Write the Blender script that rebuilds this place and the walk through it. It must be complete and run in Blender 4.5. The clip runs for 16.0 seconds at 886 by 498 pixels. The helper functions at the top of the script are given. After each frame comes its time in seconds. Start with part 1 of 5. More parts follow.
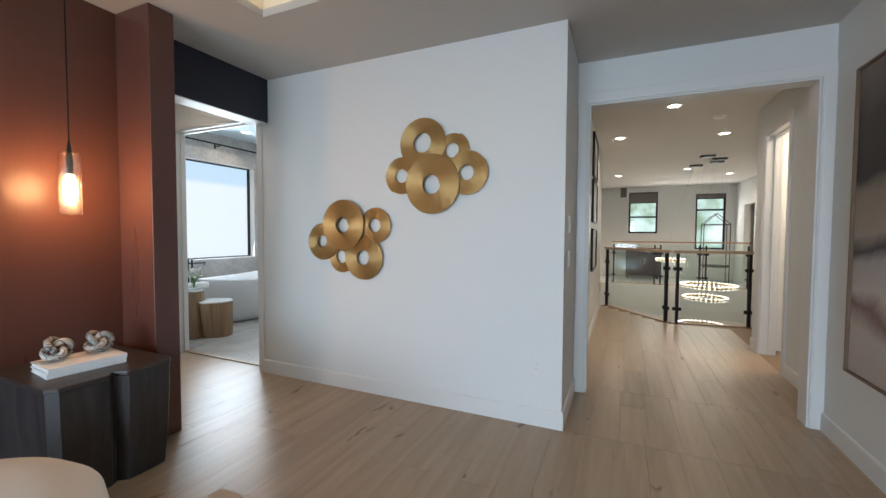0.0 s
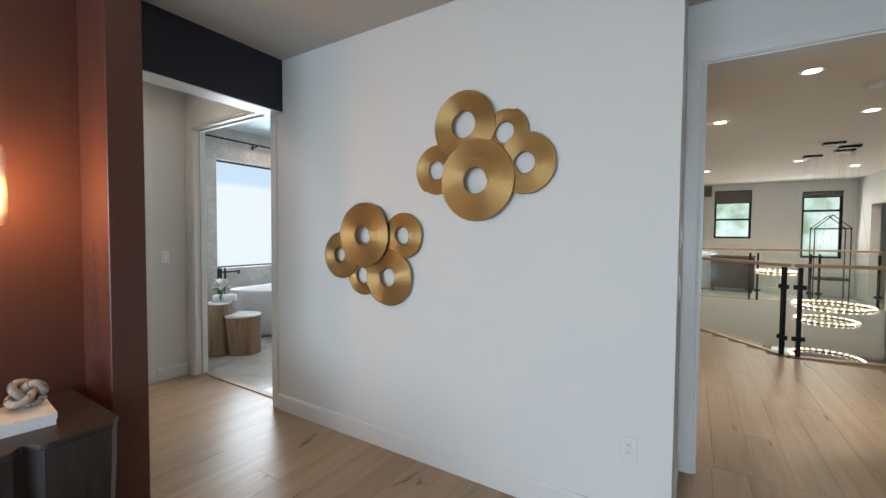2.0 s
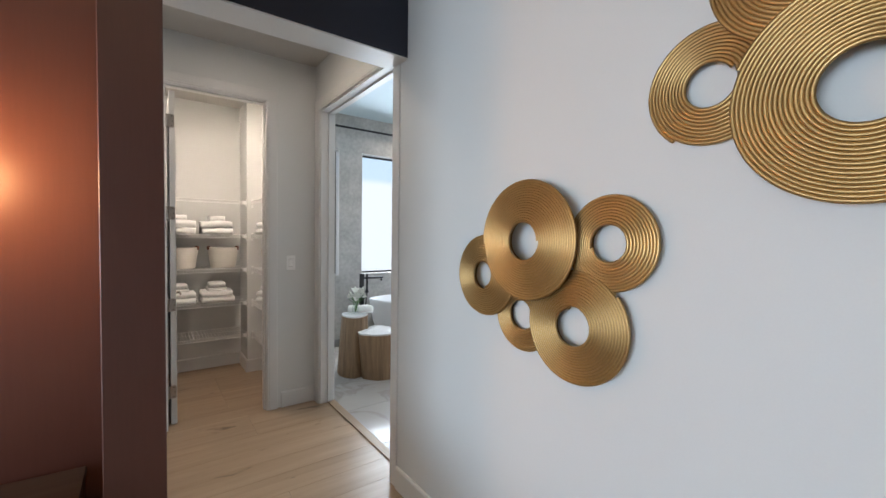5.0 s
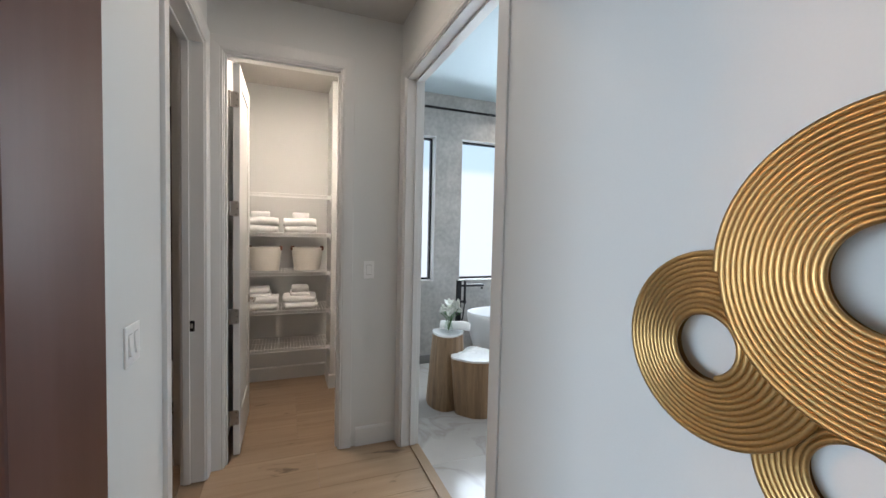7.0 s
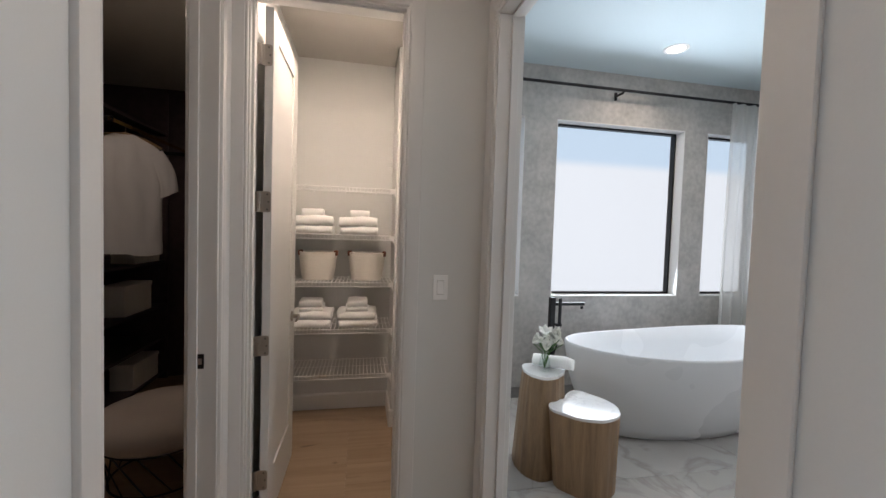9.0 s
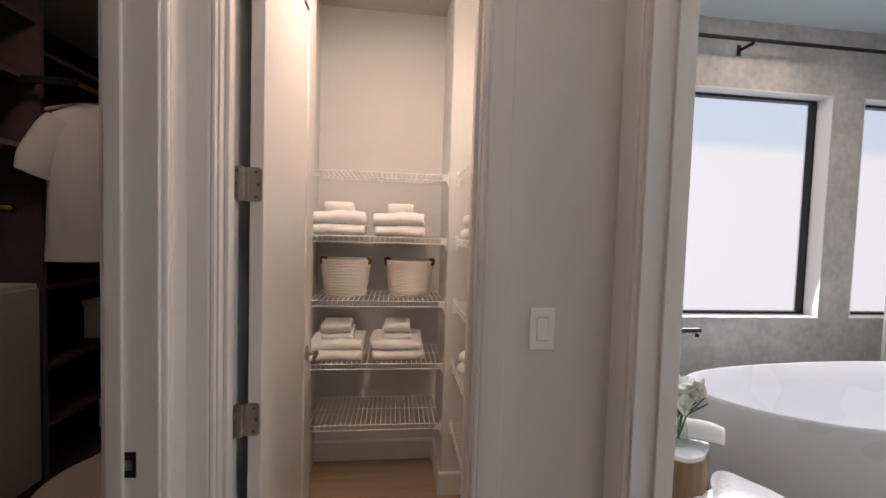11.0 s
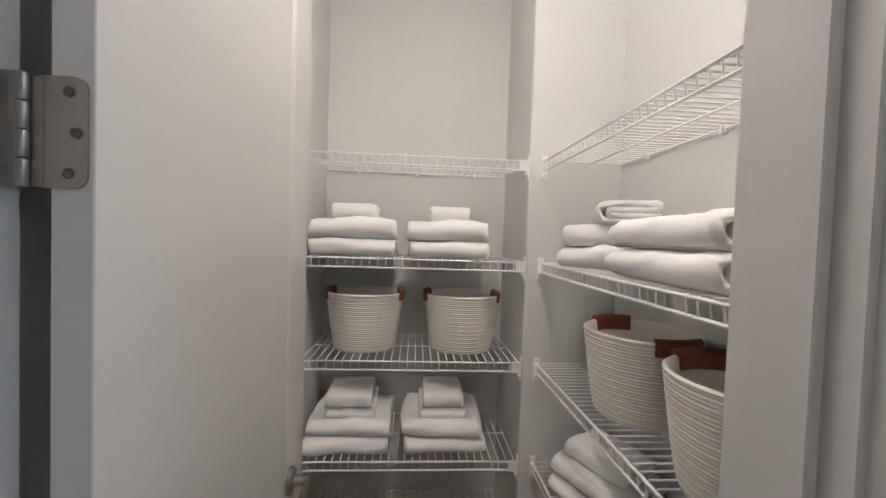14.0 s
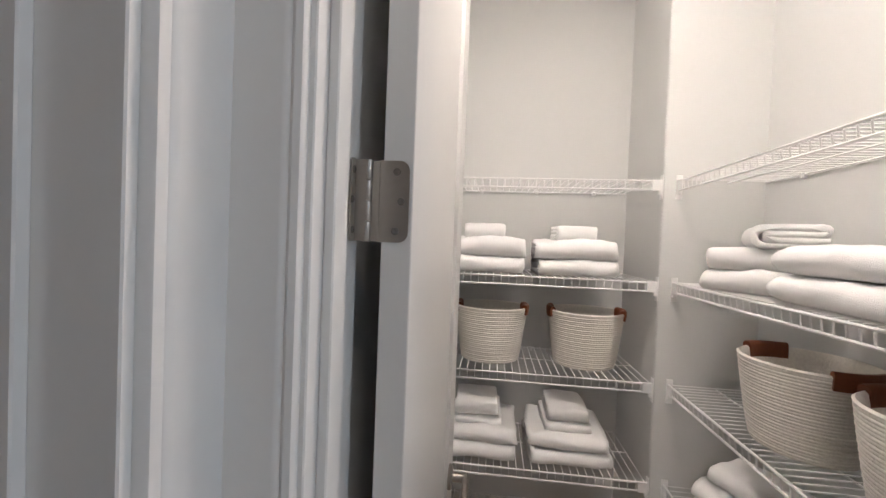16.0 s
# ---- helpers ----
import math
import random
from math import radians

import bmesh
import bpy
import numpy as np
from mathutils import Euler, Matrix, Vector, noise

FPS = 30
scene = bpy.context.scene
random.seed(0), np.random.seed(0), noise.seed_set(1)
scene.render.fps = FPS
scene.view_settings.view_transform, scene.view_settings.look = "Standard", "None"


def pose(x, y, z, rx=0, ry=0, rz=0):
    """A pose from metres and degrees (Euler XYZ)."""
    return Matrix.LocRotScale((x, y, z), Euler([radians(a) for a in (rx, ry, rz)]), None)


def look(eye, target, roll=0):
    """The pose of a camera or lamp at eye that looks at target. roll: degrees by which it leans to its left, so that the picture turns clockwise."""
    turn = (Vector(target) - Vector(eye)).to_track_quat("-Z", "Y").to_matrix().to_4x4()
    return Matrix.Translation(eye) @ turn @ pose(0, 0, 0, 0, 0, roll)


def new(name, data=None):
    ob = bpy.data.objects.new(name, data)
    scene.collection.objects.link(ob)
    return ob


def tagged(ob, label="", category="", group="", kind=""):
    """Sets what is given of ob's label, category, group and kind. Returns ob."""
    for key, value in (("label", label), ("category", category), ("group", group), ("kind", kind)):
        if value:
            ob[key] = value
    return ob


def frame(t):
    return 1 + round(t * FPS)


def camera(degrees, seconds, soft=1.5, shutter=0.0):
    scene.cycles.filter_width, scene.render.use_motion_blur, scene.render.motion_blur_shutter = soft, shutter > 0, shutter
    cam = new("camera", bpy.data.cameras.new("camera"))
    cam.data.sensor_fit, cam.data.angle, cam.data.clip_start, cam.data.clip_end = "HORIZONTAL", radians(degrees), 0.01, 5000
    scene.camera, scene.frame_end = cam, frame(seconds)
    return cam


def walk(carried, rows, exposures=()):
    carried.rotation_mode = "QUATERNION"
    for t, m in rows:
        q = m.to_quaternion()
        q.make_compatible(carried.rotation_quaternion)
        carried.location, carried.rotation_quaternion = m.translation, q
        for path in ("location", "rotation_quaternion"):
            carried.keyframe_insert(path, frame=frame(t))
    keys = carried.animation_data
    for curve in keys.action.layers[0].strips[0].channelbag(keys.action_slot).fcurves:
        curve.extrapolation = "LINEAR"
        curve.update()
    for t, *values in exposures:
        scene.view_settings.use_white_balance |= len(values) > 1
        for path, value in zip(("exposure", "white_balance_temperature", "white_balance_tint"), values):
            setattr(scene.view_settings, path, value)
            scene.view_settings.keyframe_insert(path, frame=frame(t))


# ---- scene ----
cam = camera(95.7, 16.0)
PATH = [
    (0, (-0.757, 1.228, 1.332), (-1.566, 3.055, 1.253), 0.3),
    (0.5, (-0.797, 1.435, 1.357), (-1.643, 3.245, 1.28), 0.3),
    (1, (-0.848, 1.615, 1.38), (-1.753, 3.397, 1.31), 0.3),
    (1.5, (-0.939, 1.802, 1.394), (-1.914, 3.547, 1.32), 0.3),
    (2, (-1.053, 1.992, 1.399), (-2.105, 3.692, 1.329), 0.4),
    (2.5, (-1.147, 2.165, 1.396), (-2.288, 3.807, 1.33), 0.4),
    (3, (-1.258, 2.356, 1.4), (-2.495, 3.926, 1.326), 0.4),
    (3.5, (-1.392, 2.524, 1.432), (-2.727, 4.012, 1.356), 0.6),
    (4, (-1.559, 2.669, 1.428), (-2.998, 4.057, 1.352), 0.7),
    (4.5, (-1.745, 2.778, 1.405), (-3.272, 4.067, 1.337), 0.7),
    (7, (-2.652, 3.315, 1.434), (-4.511, 4.046, 1.347), 1.3),
    (7.5, (-2.873, 3.35, 1.431), (-4.767, 3.987, 1.35), 1.4),
    (8, (-3.068, 3.38, 1.439), (-4.99, 3.927, 1.359), 1.4),
    (8.5, (-3.257, 3.423, 1.425), (-5.201, 3.887, 1.346), 1.6),
    (9, (-3.439, 3.461, 1.429), (-5.398, 3.858, 1.348), 1.8),
    (9.5, (-3.644, 3.481, 1.437), (-5.613, 3.823, 1.363), 1.8),
    (10, (-3.835, 3.468, 1.439), (-5.812, 3.763, 1.359), 1.8),
    (12.5, (-4.76, 3.351, 1.416), (-6.748, 3.552, 1.334), 1.6),
    (13, (-4.893, 3.338, 1.424), (-6.882, 3.536, 1.348), 1.6),
    (13.5, (-4.985, 3.34, 1.446), (-6.977, 3.511, 1.376), 1.9),
    (14, (-5.029, 3.329, 1.467), (-7.023, 3.461, 1.407), 1.9),
    (14.5, (-5.036, 3.297, 1.477), (-7.034, 3.375, 1.427), 1.9),
    (15, (-5.027, 3.24, 1.489), (-7.026, 3.259, 1.439), 1.8),
    (15.5, (-4.986, 3.189, 1.496), (-6.983, 3.088, 1.451), 2.0),
    (16, (-4.937, 3.148, 1.501), (-6.922, 2.899, 1.461), 2.2),
]
EXPOSURES = [(0, 0.23, 6230, 10.5), (2.5, 0.20, 6500, 11), (3.5, 0.19, 6640, 12), (4.5, 0.27, 6400, 13), (7, 0.38, 6200, 12), (8, 0.18, 6580, 13), (8.5, 0.10, 6560, 14.5), (9.5, 0.09, 6830, 21), (10.2, 0.11, 7300, 28),
             (11.4, 0.08, 6850, 22), (12.5, 0.13, 6450, 16), (13.0, 0.0, 6050, 13), (13.5, -0.03, 5880, 12), (14.5, 0.05, 5750, 12), (15, 0.16, 5720, 12), (16, 0.33, 5830, 13)]
walk(cam, [(t, look(eye, target, roll)) for t, eye, target, roll in PATH], EXPOSURES)

# ---- world and light ----
world = bpy.data.worlds.new("sky")
scene.world = world
world.use_nodes = True
wn = world.node_tree.nodes
sky = wn.new("ShaderNodeTexSky")
sky.sky_type, sky.sun_disc, sky.sun_elevation, sky.sun_rotation = "NISHITA", False, radians(48), radians(200)
world.node_tree.links.new(sky.outputs[0], wn["Background"].inputs[0])
wn["Background"].inputs[1].default_value = 0.1


def lamp(name, kind, power, m, colour=(1, 1, 1), size=0.1, size_y=None, spread=180.0):
    data = bpy.data.lights.new(name, kind)
    data.energy, data.color = power, colour
    if kind == "AREA":
        data.size = size
        if size_y:
            data.shape, data.size_y = "RECTANGLE", size_y
        else:
            data.shape = "DISK"
        data.spread = radians(spread)
    elif kind == "SUN":
        data.angle = size
    else:
        data.shadow_soft_size = size
    ob = new(name, data)
    ob.matrix_world = m
    return ob


SOFT = (1.0, 0.82, 0.62)
lamp("sun", "SUN", 3.0, look((2, -6, 7), (0, 0, 0)), (1.0, 0.95, 0.88), radians(0.5))
# bedroom glazing behind the camera, bathroom windows, landing windows
lamp("bedroom_window_light", "AREA", 116, look((-1.6, -3.42, 1.30), (-1.6, 4, -0.8)), (0.675, 0.848, 1.0), 3.6, 2.0, 115)
lamp("bath_window_light", "AREA", 46, look((-6.62, 5.76, 1.7), (-4, 5.78, 1.2)), (0.80, 0.92, 1.0), 1.25, 1.5)
# Fill at a guessed, unseen side window, added to brighten the vestibule wall.
lamp("bath_side_fill", "AREA", 19, look((-3.9, 7.50, 1.7), (-3.9, 4, 1.3)), (0.95, 0.98, 1.0), 1.5, 1.5)
lamp("landing_window_light", "AREA", 20, look((1.0, 14.85, 1.8), (0.6, 8, 0.8)), (1.0, 0.95, 0.86), 2.2, 1.3)
# The (1.4, 6.4) downlight is unseen, added to brighten the side room.
DOWNLIGHTS = [(-0.24, 6.43, 2.77, 4), (0.56, 8.10, 2.77, 5), (-0.79, 7.86, 2.77, 5), (-0.83, 12.1, 2.77, 22), (1.4, 6.4, 2.77, 8),
              (0.55, 11.5, 2.77, 20), (1.55, 12.6, 2.77, 20), (-6.18, 5.80, 2.90, 5)]
for lx, ly, lz, lp in DOWNLIGHTS:
    lamp("downlight_light", "AREA", lp, look((lx, ly, lz - 0.02), (lx, ly + 0.001, 0)), SOFT, 0.13, None, 150)
lamp("linen_light", "AREA", 12.8, look((-5.62, 3.38, 2.66), (-5.62, 3.381, 0)), (1.0, 0.83, 0.67), 0.18)
# Added fill for the vestibule, where no lamp is known.
lamp("vestibule_fill", "AREA", 3.2, look((-4.45, 3.45, 2.77), (-4.45, 3.451, 0)), (1.0, 0.84, 0.68), 0.14)
lamp("pendant_light", "POINT", 11, pose(-3.52, 2.42, 1.585), (1.0, 0.50, 0.20), 0.035)
# Added fill that lifts the dressing closet, which only gets spill light.
lamp("closet_fill", "AREA", 5.5, look((-5.6, 2.1, 2.60), (-5.6, 2.101, 0)), SOFT, 0.3)


# ---- materials ----
def nodes(name):
    m = bpy.data.materials.new(name)
    m.use_nodes = True
    return m, m.node_tree.nodes, m.node_tree.links, m.node_tree.nodes["Principled BSDF"]


def paint(name, c, rough=0.5, metal=0.0, grain=60.0, var=0.06, bump=0.05, stretch=(1, 1, 1), broad=1.3, coat=0.0, sheen=0.0, rand=0.0, dist=0.002):
    """A surface with a broad drift and a fine grain in colour and relief."""
    m, n, l, b = nodes(name)
    tc, mp = n.new("ShaderNodeTexCoord"), n.new("ShaderNodeMapping")
    mp.inputs["Scale"].default_value = stretch
    l.new(tc.outputs["Object"], mp.inputs[0])
    fine, wide = n.new("ShaderNodeTexNoise"), n.new("ShaderNodeTexNoise")
    fine.inputs["Scale"].default_value, fine.inputs["Detail"].default_value = grain, 6
    wide.inputs["Scale"].default_value, wide.inputs["Detail"].default_value = broad, 3
    l.new(mp.outputs[0], fine.inputs[0]), l.new(mp.outputs[0], wide.inputs[0])
    add = n.new("ShaderNodeMath")
    add.operation = "ADD"
    l.new(fine.outputs[0], add.inputs[0]), l.new(wide.outputs[0], add.inputs[1])
    last = add.outputs[0]
    if rand:
        oi, mul = n.new("ShaderNodeObjectInfo"), n.new("ShaderNodeMath")
        mul.operation = "MULTIPLY_ADD"
        mul.inputs[1].default_value = rand
        l.new(oi.outputs["Random"], mul.inputs[0]), l.new(last, mul.inputs[2])
        last = mul.outputs[0]
    ramp = n.new("ShaderNodeMapRange")
    ramp.inputs[1].default_value, ramp.inputs[2].default_value = 0.6, 1.4 + rand
    ramp.inputs[3].default_value, ramp.inputs[4].default_value = 1 - var, 1 + var
    l.new(last, ramp.inputs[0])
    mix = n.new("ShaderNodeVectorMath")
    mix.operation = "SCALE"
    mix.inputs[0].default_value = c
    l.new(ramp.outputs[0], mix.inputs["Scale"])
    l.new(mix.outputs[0], b.inputs["Base Color"])
    rr = n.new("ShaderNodeMapRange")
    rr.inputs[1].default_value, rr.inputs[2].default_value = 0.3, 0.7
    rr.inputs[3].default_value, rr.inputs[4].default_value = max(rough - 0.06, 0.02), min(rough + 0.06, 1)
    l.new(wide.outputs[0], rr.inputs[0]), l.new(rr.outputs[0], b.inputs["Roughness"])
    b.inputs["Metallic"].default_value = metal
    b.inputs["Coat Weight"].default_value = coat
    b.inputs["Sheen Weight"].default_value = sheen
    if bump:
        bp = n.new("ShaderNodeBump")
        bp.inputs["Strength"].default_value, bp.inputs["Distance"].default_value = bump, dist
        l.new(fine.outputs[0], bp.inputs["Height"]), l.new(bp.outputs[0], b.inputs["Normal"])
    return m


def glow(name, c, strength):
    m, n, l, b = nodes(name)
    b.inputs["Base Color"].default_value = (*c, 1)
    b.inputs["Emission Color"].default_value = (*c, 1)
    b.inputs["Emission Strength"].default_value = strength
    return m


def clear(name, tint=(1, 1, 1), gloss=0.08, rough=0.02):
    """Thin glass: see-through with a clear surface reflection."""
    m, n, l, b = nodes(name)
    n.remove(b)
    tr, gl, mx, fr = n.new("ShaderNodeBsdfTransparent"), n.new("ShaderNodeBsdfGlossy"), n.new("ShaderNodeMixShader"), n.new("ShaderNodeLayerWeight")
    tr.inputs[0].default_value = (*tint, 1)
    gl.inputs["Roughness"].default_value = rough
    pw, ma = n.new("ShaderNodeMath"), n.new("ShaderNodeMath")
    pw.operation, ma.operation = "POWER", "MULTIPLY_ADD"
    pw.inputs[1].default_value, ma.inputs[1].default_value, ma.inputs[2].default_value = 4.0, 0.7, gloss * 0.3
    l.new(fr.outputs["Facing"], pw.inputs[0]), l.new(pw.outputs[0], ma.inputs[0])
    l.new(ma.outputs[0], mx.inputs[0]), l.new(tr.outputs[0], mx.inputs[1]), l.new(gl.outputs[0], mx.inputs[2])
    l.new(mx.outputs[0], n["Material Output"].inputs[0])
    return m


def wood(name, dark, light, scale=1.0, rough=0.45, bump=0.1, axis=1, rand=0.25, coat=0.0, knots=False):
    """Wood with grain along one axis of the piece."""
    m, n, l, b = nodes(name)
    tc, mp, oi = n.new("ShaderNodeTexCoord"), n.new("ShaderNodeMapping"), n.new("ShaderNodeObjectInfo")
    st = [16 * scale] * 3
    st[axis] = 0.9 * scale
    mp.inputs["Scale"].default_value = st
    shift = n.new("ShaderNodeVectorMath")
    shift.operation = "MULTIPLY_ADD"
    cx = n.new("ShaderNodeCombineXYZ")
    for k in range(3):
        l.new(oi.outputs["Random"], cx.inputs[k])
    shift.inputs[1].default_value = (37, 53, 19)
    l.new(cx.outputs[0], shift.inputs[0]), l.new(tc.outputs["Object"], shift.inputs[2])
    l.new(shift.outputs[0], mp.inputs[0])
    g, f = n.new("ShaderNodeTexNoise"), n.new("ShaderNodeTexNoise")
    g.inputs["Scale"].default_value, g.inputs["Detail"].default_value, g.inputs["Distortion"].default_value = 0.8, 5, 0.9
    f.inputs["Scale"].default_value, f.inputs["Detail"].default_value = 9, 4
    l.new(mp.outputs[0], g.inputs[0]), l.new(mp.outputs[0], f.inputs[0])
    s = n.new("ShaderNodeMath")
    s.operation = "MULTIPLY_ADD"
    s.inputs[1].default_value = 0.35
    l.new(f.outputs[0], s.inputs[0]), l.new(g.outputs[0], s.inputs[2])
    r = n.new("ShaderNodeMath")
    r.operation = "MULTIPLY_ADD"
    r.inputs[1].default_value = rand
    l.new(oi.outputs["Random"], r.inputs[0]), l.new(s.outputs[0], r.inputs[2])
    cr = n.new("ShaderNodeMapRange")
    cr.inputs[1].default_value, cr.inputs[2].default_value = 0.42, 1.0 + rand
    l.new(r.outputs[0], cr.inputs[0])
    mix = n.new("ShaderNodeMix")
    mix.data_type = "RGBA"
    mix.inputs[6].default_value, mix.inputs[7].default_value = (*light, 1), (*dark, 1)
    l.new(cr.outputs[0], mix.inputs[0])
    tone = mix.outputs[2]
    if knots:
        kn, kr, km, km2 = n.new("ShaderNodeTexNoise"), n.new("ShaderNodeMapRange"), n.new("ShaderNodeMix"), n.new("ShaderNodeMapping")
        km2.inputs["Scale"].default_value = (9, 2.6, 9)
        kn.inputs["Scale"].default_value, kn.inputs["Detail"].default_value, kn.inputs["Distortion"].default_value = 0.9, 5, 1.2
        kr.inputs[1].default_value, kr.inputs[2].default_value, kr.inputs[4].default_value = 0.665, 0.73, 0.75
        l.new(shift.outputs[0], km2.inputs[0]), l.new(km2.outputs[0], kn.inputs[0]), l.new(kn.outputs[0], kr.inputs[0])
        km.data_type = "RGBA"
        km.inputs[7].default_value = (0.085, 0.050, 0.028, 1)
        l.new(kr.outputs[0], km.inputs[0]), l.new(tone, km.inputs[6])
        tone = km.outputs[2]
    l.new(tone, b.inputs["Base Color"])
    b.inputs["Roughness"].default_value = rough
    b.inputs["Coat Weight"].default_value = coat
    bp = n.new("ShaderNodeBump")
    bp.inputs["Strength"].default_value, bp.inputs["Distance"].default_value = bump, 0.002
    l.new(s.outputs[0], bp.inputs["Height"]), l.new(bp.outputs[0], b.inputs["Normal"])
    return m


def veined(name, base, vein, scale=1.2, rough=0.2, amount=0.5):
    """Stone with soft clouds and winding veins."""
    m, n, l, b = nodes(name)
    tc, oi, sh = n.new("ShaderNodeTexCoord"), n.new("ShaderNodeObjectInfo"), n.new("ShaderNodeVectorMath")
    cx = n.new("ShaderNodeCombineXYZ")
    for k in range(3):
        l.new(oi.outputs["Random"], cx.inputs[k])
    sh.operation = "MULTIPLY_ADD"
    sh.inputs[1].default_value = (11, 23, 17)
    l.new(cx.outputs[0], sh.inputs[0]), l.new(tc.outputs["Object"], sh.inputs[2])
    a, w = n.new("ShaderNodeTexNoise"), n.new("ShaderNodeTexNoise")
    a.inputs["Scale"].default_value, a.inputs["Detail"].default_value = scale * 0.8, 6
    w.inputs["Scale"].default_value, w.inputs["Detail"].default_value, w.inputs["Distortion"].default_value = scale, 5, 1.6
    l.new(sh.outputs[0], a.inputs[0]), l.new(sh.outputs[0], w.inputs[0])
    v = n.new("ShaderNodeMath")
    v.operation = "SUBTRACT"
    v.inputs[1].default_value = 0.5
    l.new(w.outputs[0], v.inputs[0])
    ab = n.new("ShaderNodeMath")
    ab.operation = "ABSOLUTE"
    l.new(v.outputs[0], ab.inputs[0])
    r = n.new("ShaderNodeMapRange")
    r.inputs[1].default_value, r.inputs[2].default_value, r.inputs[3].default_value, r.inputs[4].default_value = 0.0, 0.06, amount, 0.0
    l.new(ab.outputs[0], r.inputs[0])
    c = n.new("ShaderNodeMapRange")
    c.inputs[1].default_value, c.inputs[2].default_value, c.inputs[3].default_value, c.inputs[4].default_value = 0.35, 0.7, 0.0, amount * 0.8
    l.new(a.outputs[0], c.inputs[0])
    mx = n.new("ShaderNodeMath")
    mx.operation = "MAXIMUM"
    l.new(r.outputs[0], mx.inputs[0]), l.new(c.outputs[0], mx.inputs[1])
    mix = n.new("ShaderNodeMix")
    mix.data_type = "RGBA"
    mix.inputs[6].default_value, mix.inputs[7].default_value = (*base, 1), (*vein, 1)
    l.new(mx.outputs[0], mix.inputs[0]), l.new(mix.outputs[2], b.inputs["Base Color"])
    b.inputs["Roughness"].default_value = rough
    return m


WALL = paint("wall_paint", (0.68, 0.685, 0.67), 0.62, grain=180, var=0.015, bump=0.10, broad=0.8)
LANDCEIL = paint("landing_ceiling_paint", (0.76, 0.74, 0.70), 0.8, grain=120, var=0.015, bump=0.06)
# White bathroom ceiling; the blue of the window daylight is painted in.
DAYLITCEIL = paint("daylit_bath_ceiling", (0.56, 0.66, 0.70), 0.7, grain=120, var=0.015, bump=0.05)
# White ceilings away from the windows, their dimness put into a darker colour.
DIMCEIL = paint("dimmed_ceiling_paint", (0.52, 0.50, 0.47), 0.8, grain=120, var=0.015, bump=0.06)
TRIM = paint("trim_paint", (0.69, 0.685, 0.67), 0.35, grain=90, var=0.015, bump=0.02)
NAVY = paint("navy_paint", (0.014, 0.016, 0.030), 0.55, grain=150, var=0.08, bump=0.05)
RUST = paint("rust_panel", (0.107, 0.044, 0.033), 0.33, grain=22, var=0.07, bump=0.012, stretch=(5, 5, 0.35), broad=1.6)
OAK = wood("oak_plank", (0.275, 0.19, 0.118), (0.43, 0.312, 0.208), 1.0, 0.31, 0.26, 1, 0.13, knots=True)
OAKJ = paint("oak_joint", (0.27, 0.19, 0.125), 0.8, grain=40)
STUMP = wood("stump_wood", (0.060, 0.030, 0.014), (0.34, 0.215, 0.115), 1.6, 0.5, 0.35, 2, 0.3)
BLACKWOOD = wood("black_wood", (0.008, 0.008, 0.009), (0.055, 0.050, 0.050), 1.6, 0.42, 0.6, 2, 0.1)
HANDRAIL = wood("handrail_oak", (0.24, 0.16, 0.09), (0.42, 0.30, 0.19), 1.2, 0.4, 0.1, 0, 0.1)
BRASS = paint("antique_brass", (0.44, 0.285, 0.117), 0.37, 0.92, grain=260, var=0.20, bump=0.10, broad=3.0)
GOLD = paint("brass_rod", (0.72, 0.50, 0.20), 0.25, 1.0, grain=90, var=0.05)
BLACK = paint("black_metal", (0.016, 0.016, 0.017), 0.4, 0.6, grain=90, var=0.1)
STEEL = paint("satin_nickel", (0.40, 0.37, 0.335), 0.34, 1.0, grain=140, var=0.06, bump=0.05)
WIRE = paint("white_vinyl_wire", (0.82, 0.82, 0.81), 0.35, grain=200, var=0.02)
PLATE = paint("white_plastic", (0.88, 0.88, 0.87), 0.3, grain=200, var=0.01, bump=0.0)
TOWEL = paint("terry_cloth", (0.94, 0.935, 0.92), 0.95, grain=420, var=0.02, bump=0.4, broad=9, sheen=0.3, dist=0.003)
ROPE = paint("cotton_rope", (0.80, 0.765, 0.70), 0.9, grain=190, var=0.12, bump=0.6, stretch=(1, 1, 0.6), broad=5, dist=0.003)
LEATHER = paint("tan_leather", (0.165, 0.045, 0.014), 0.5, grain=160, var=0.14, bump=0.25)
TILE = veined("marble_tile", (0.52, 0.50, 0.475), (0.33, 0.30, 0.275), 1.5, 0.16, 0.7)
GROUT = paint("grout", (0.40, 0.38, 0.36), 0.8, grain=120)
PLASTER = paint("mottled_plaster", (0.42, 0.405, 0.385), 0.5, grain=24, var=0.26, bump=0.35, broad=4.5)
TUB = paint("white_solid_surface", (0.66, 0.67, 0.68), 0.28, grain=120, var=0.008, bump=0.0)
WHITESTONE = veined("white_marble", (0.82, 0.82, 0.81), (0.50, 0.50, 0.51), 5.0, 0.14, 0.55)
KNOTSTONE = veined("striped_marble", (0.66, 0.62, 0.57), (0.02, 0.02, 0.022), 13.0, 0.22, 1.0)
GLASS = clear("clear_glass", (0.97, 0.99, 0.98), 0.12)
RAILGLASS = clear("railing_glass", (0.93, 0.97, 0.955), 0.16)
OPALGLOW = glow("opal_glow", (1.0, 0.88, 0.72), 1.6)
LAMPGLOW = glow("lamp_glow", (1.0, 0.88, 0.72), 14)
BULB = glow("filament_glow", (1.0, 0.62, 0.30), 22)
RINGGLOW = glow("ring_glow", (1.0, 0.90, 0.76), 4)
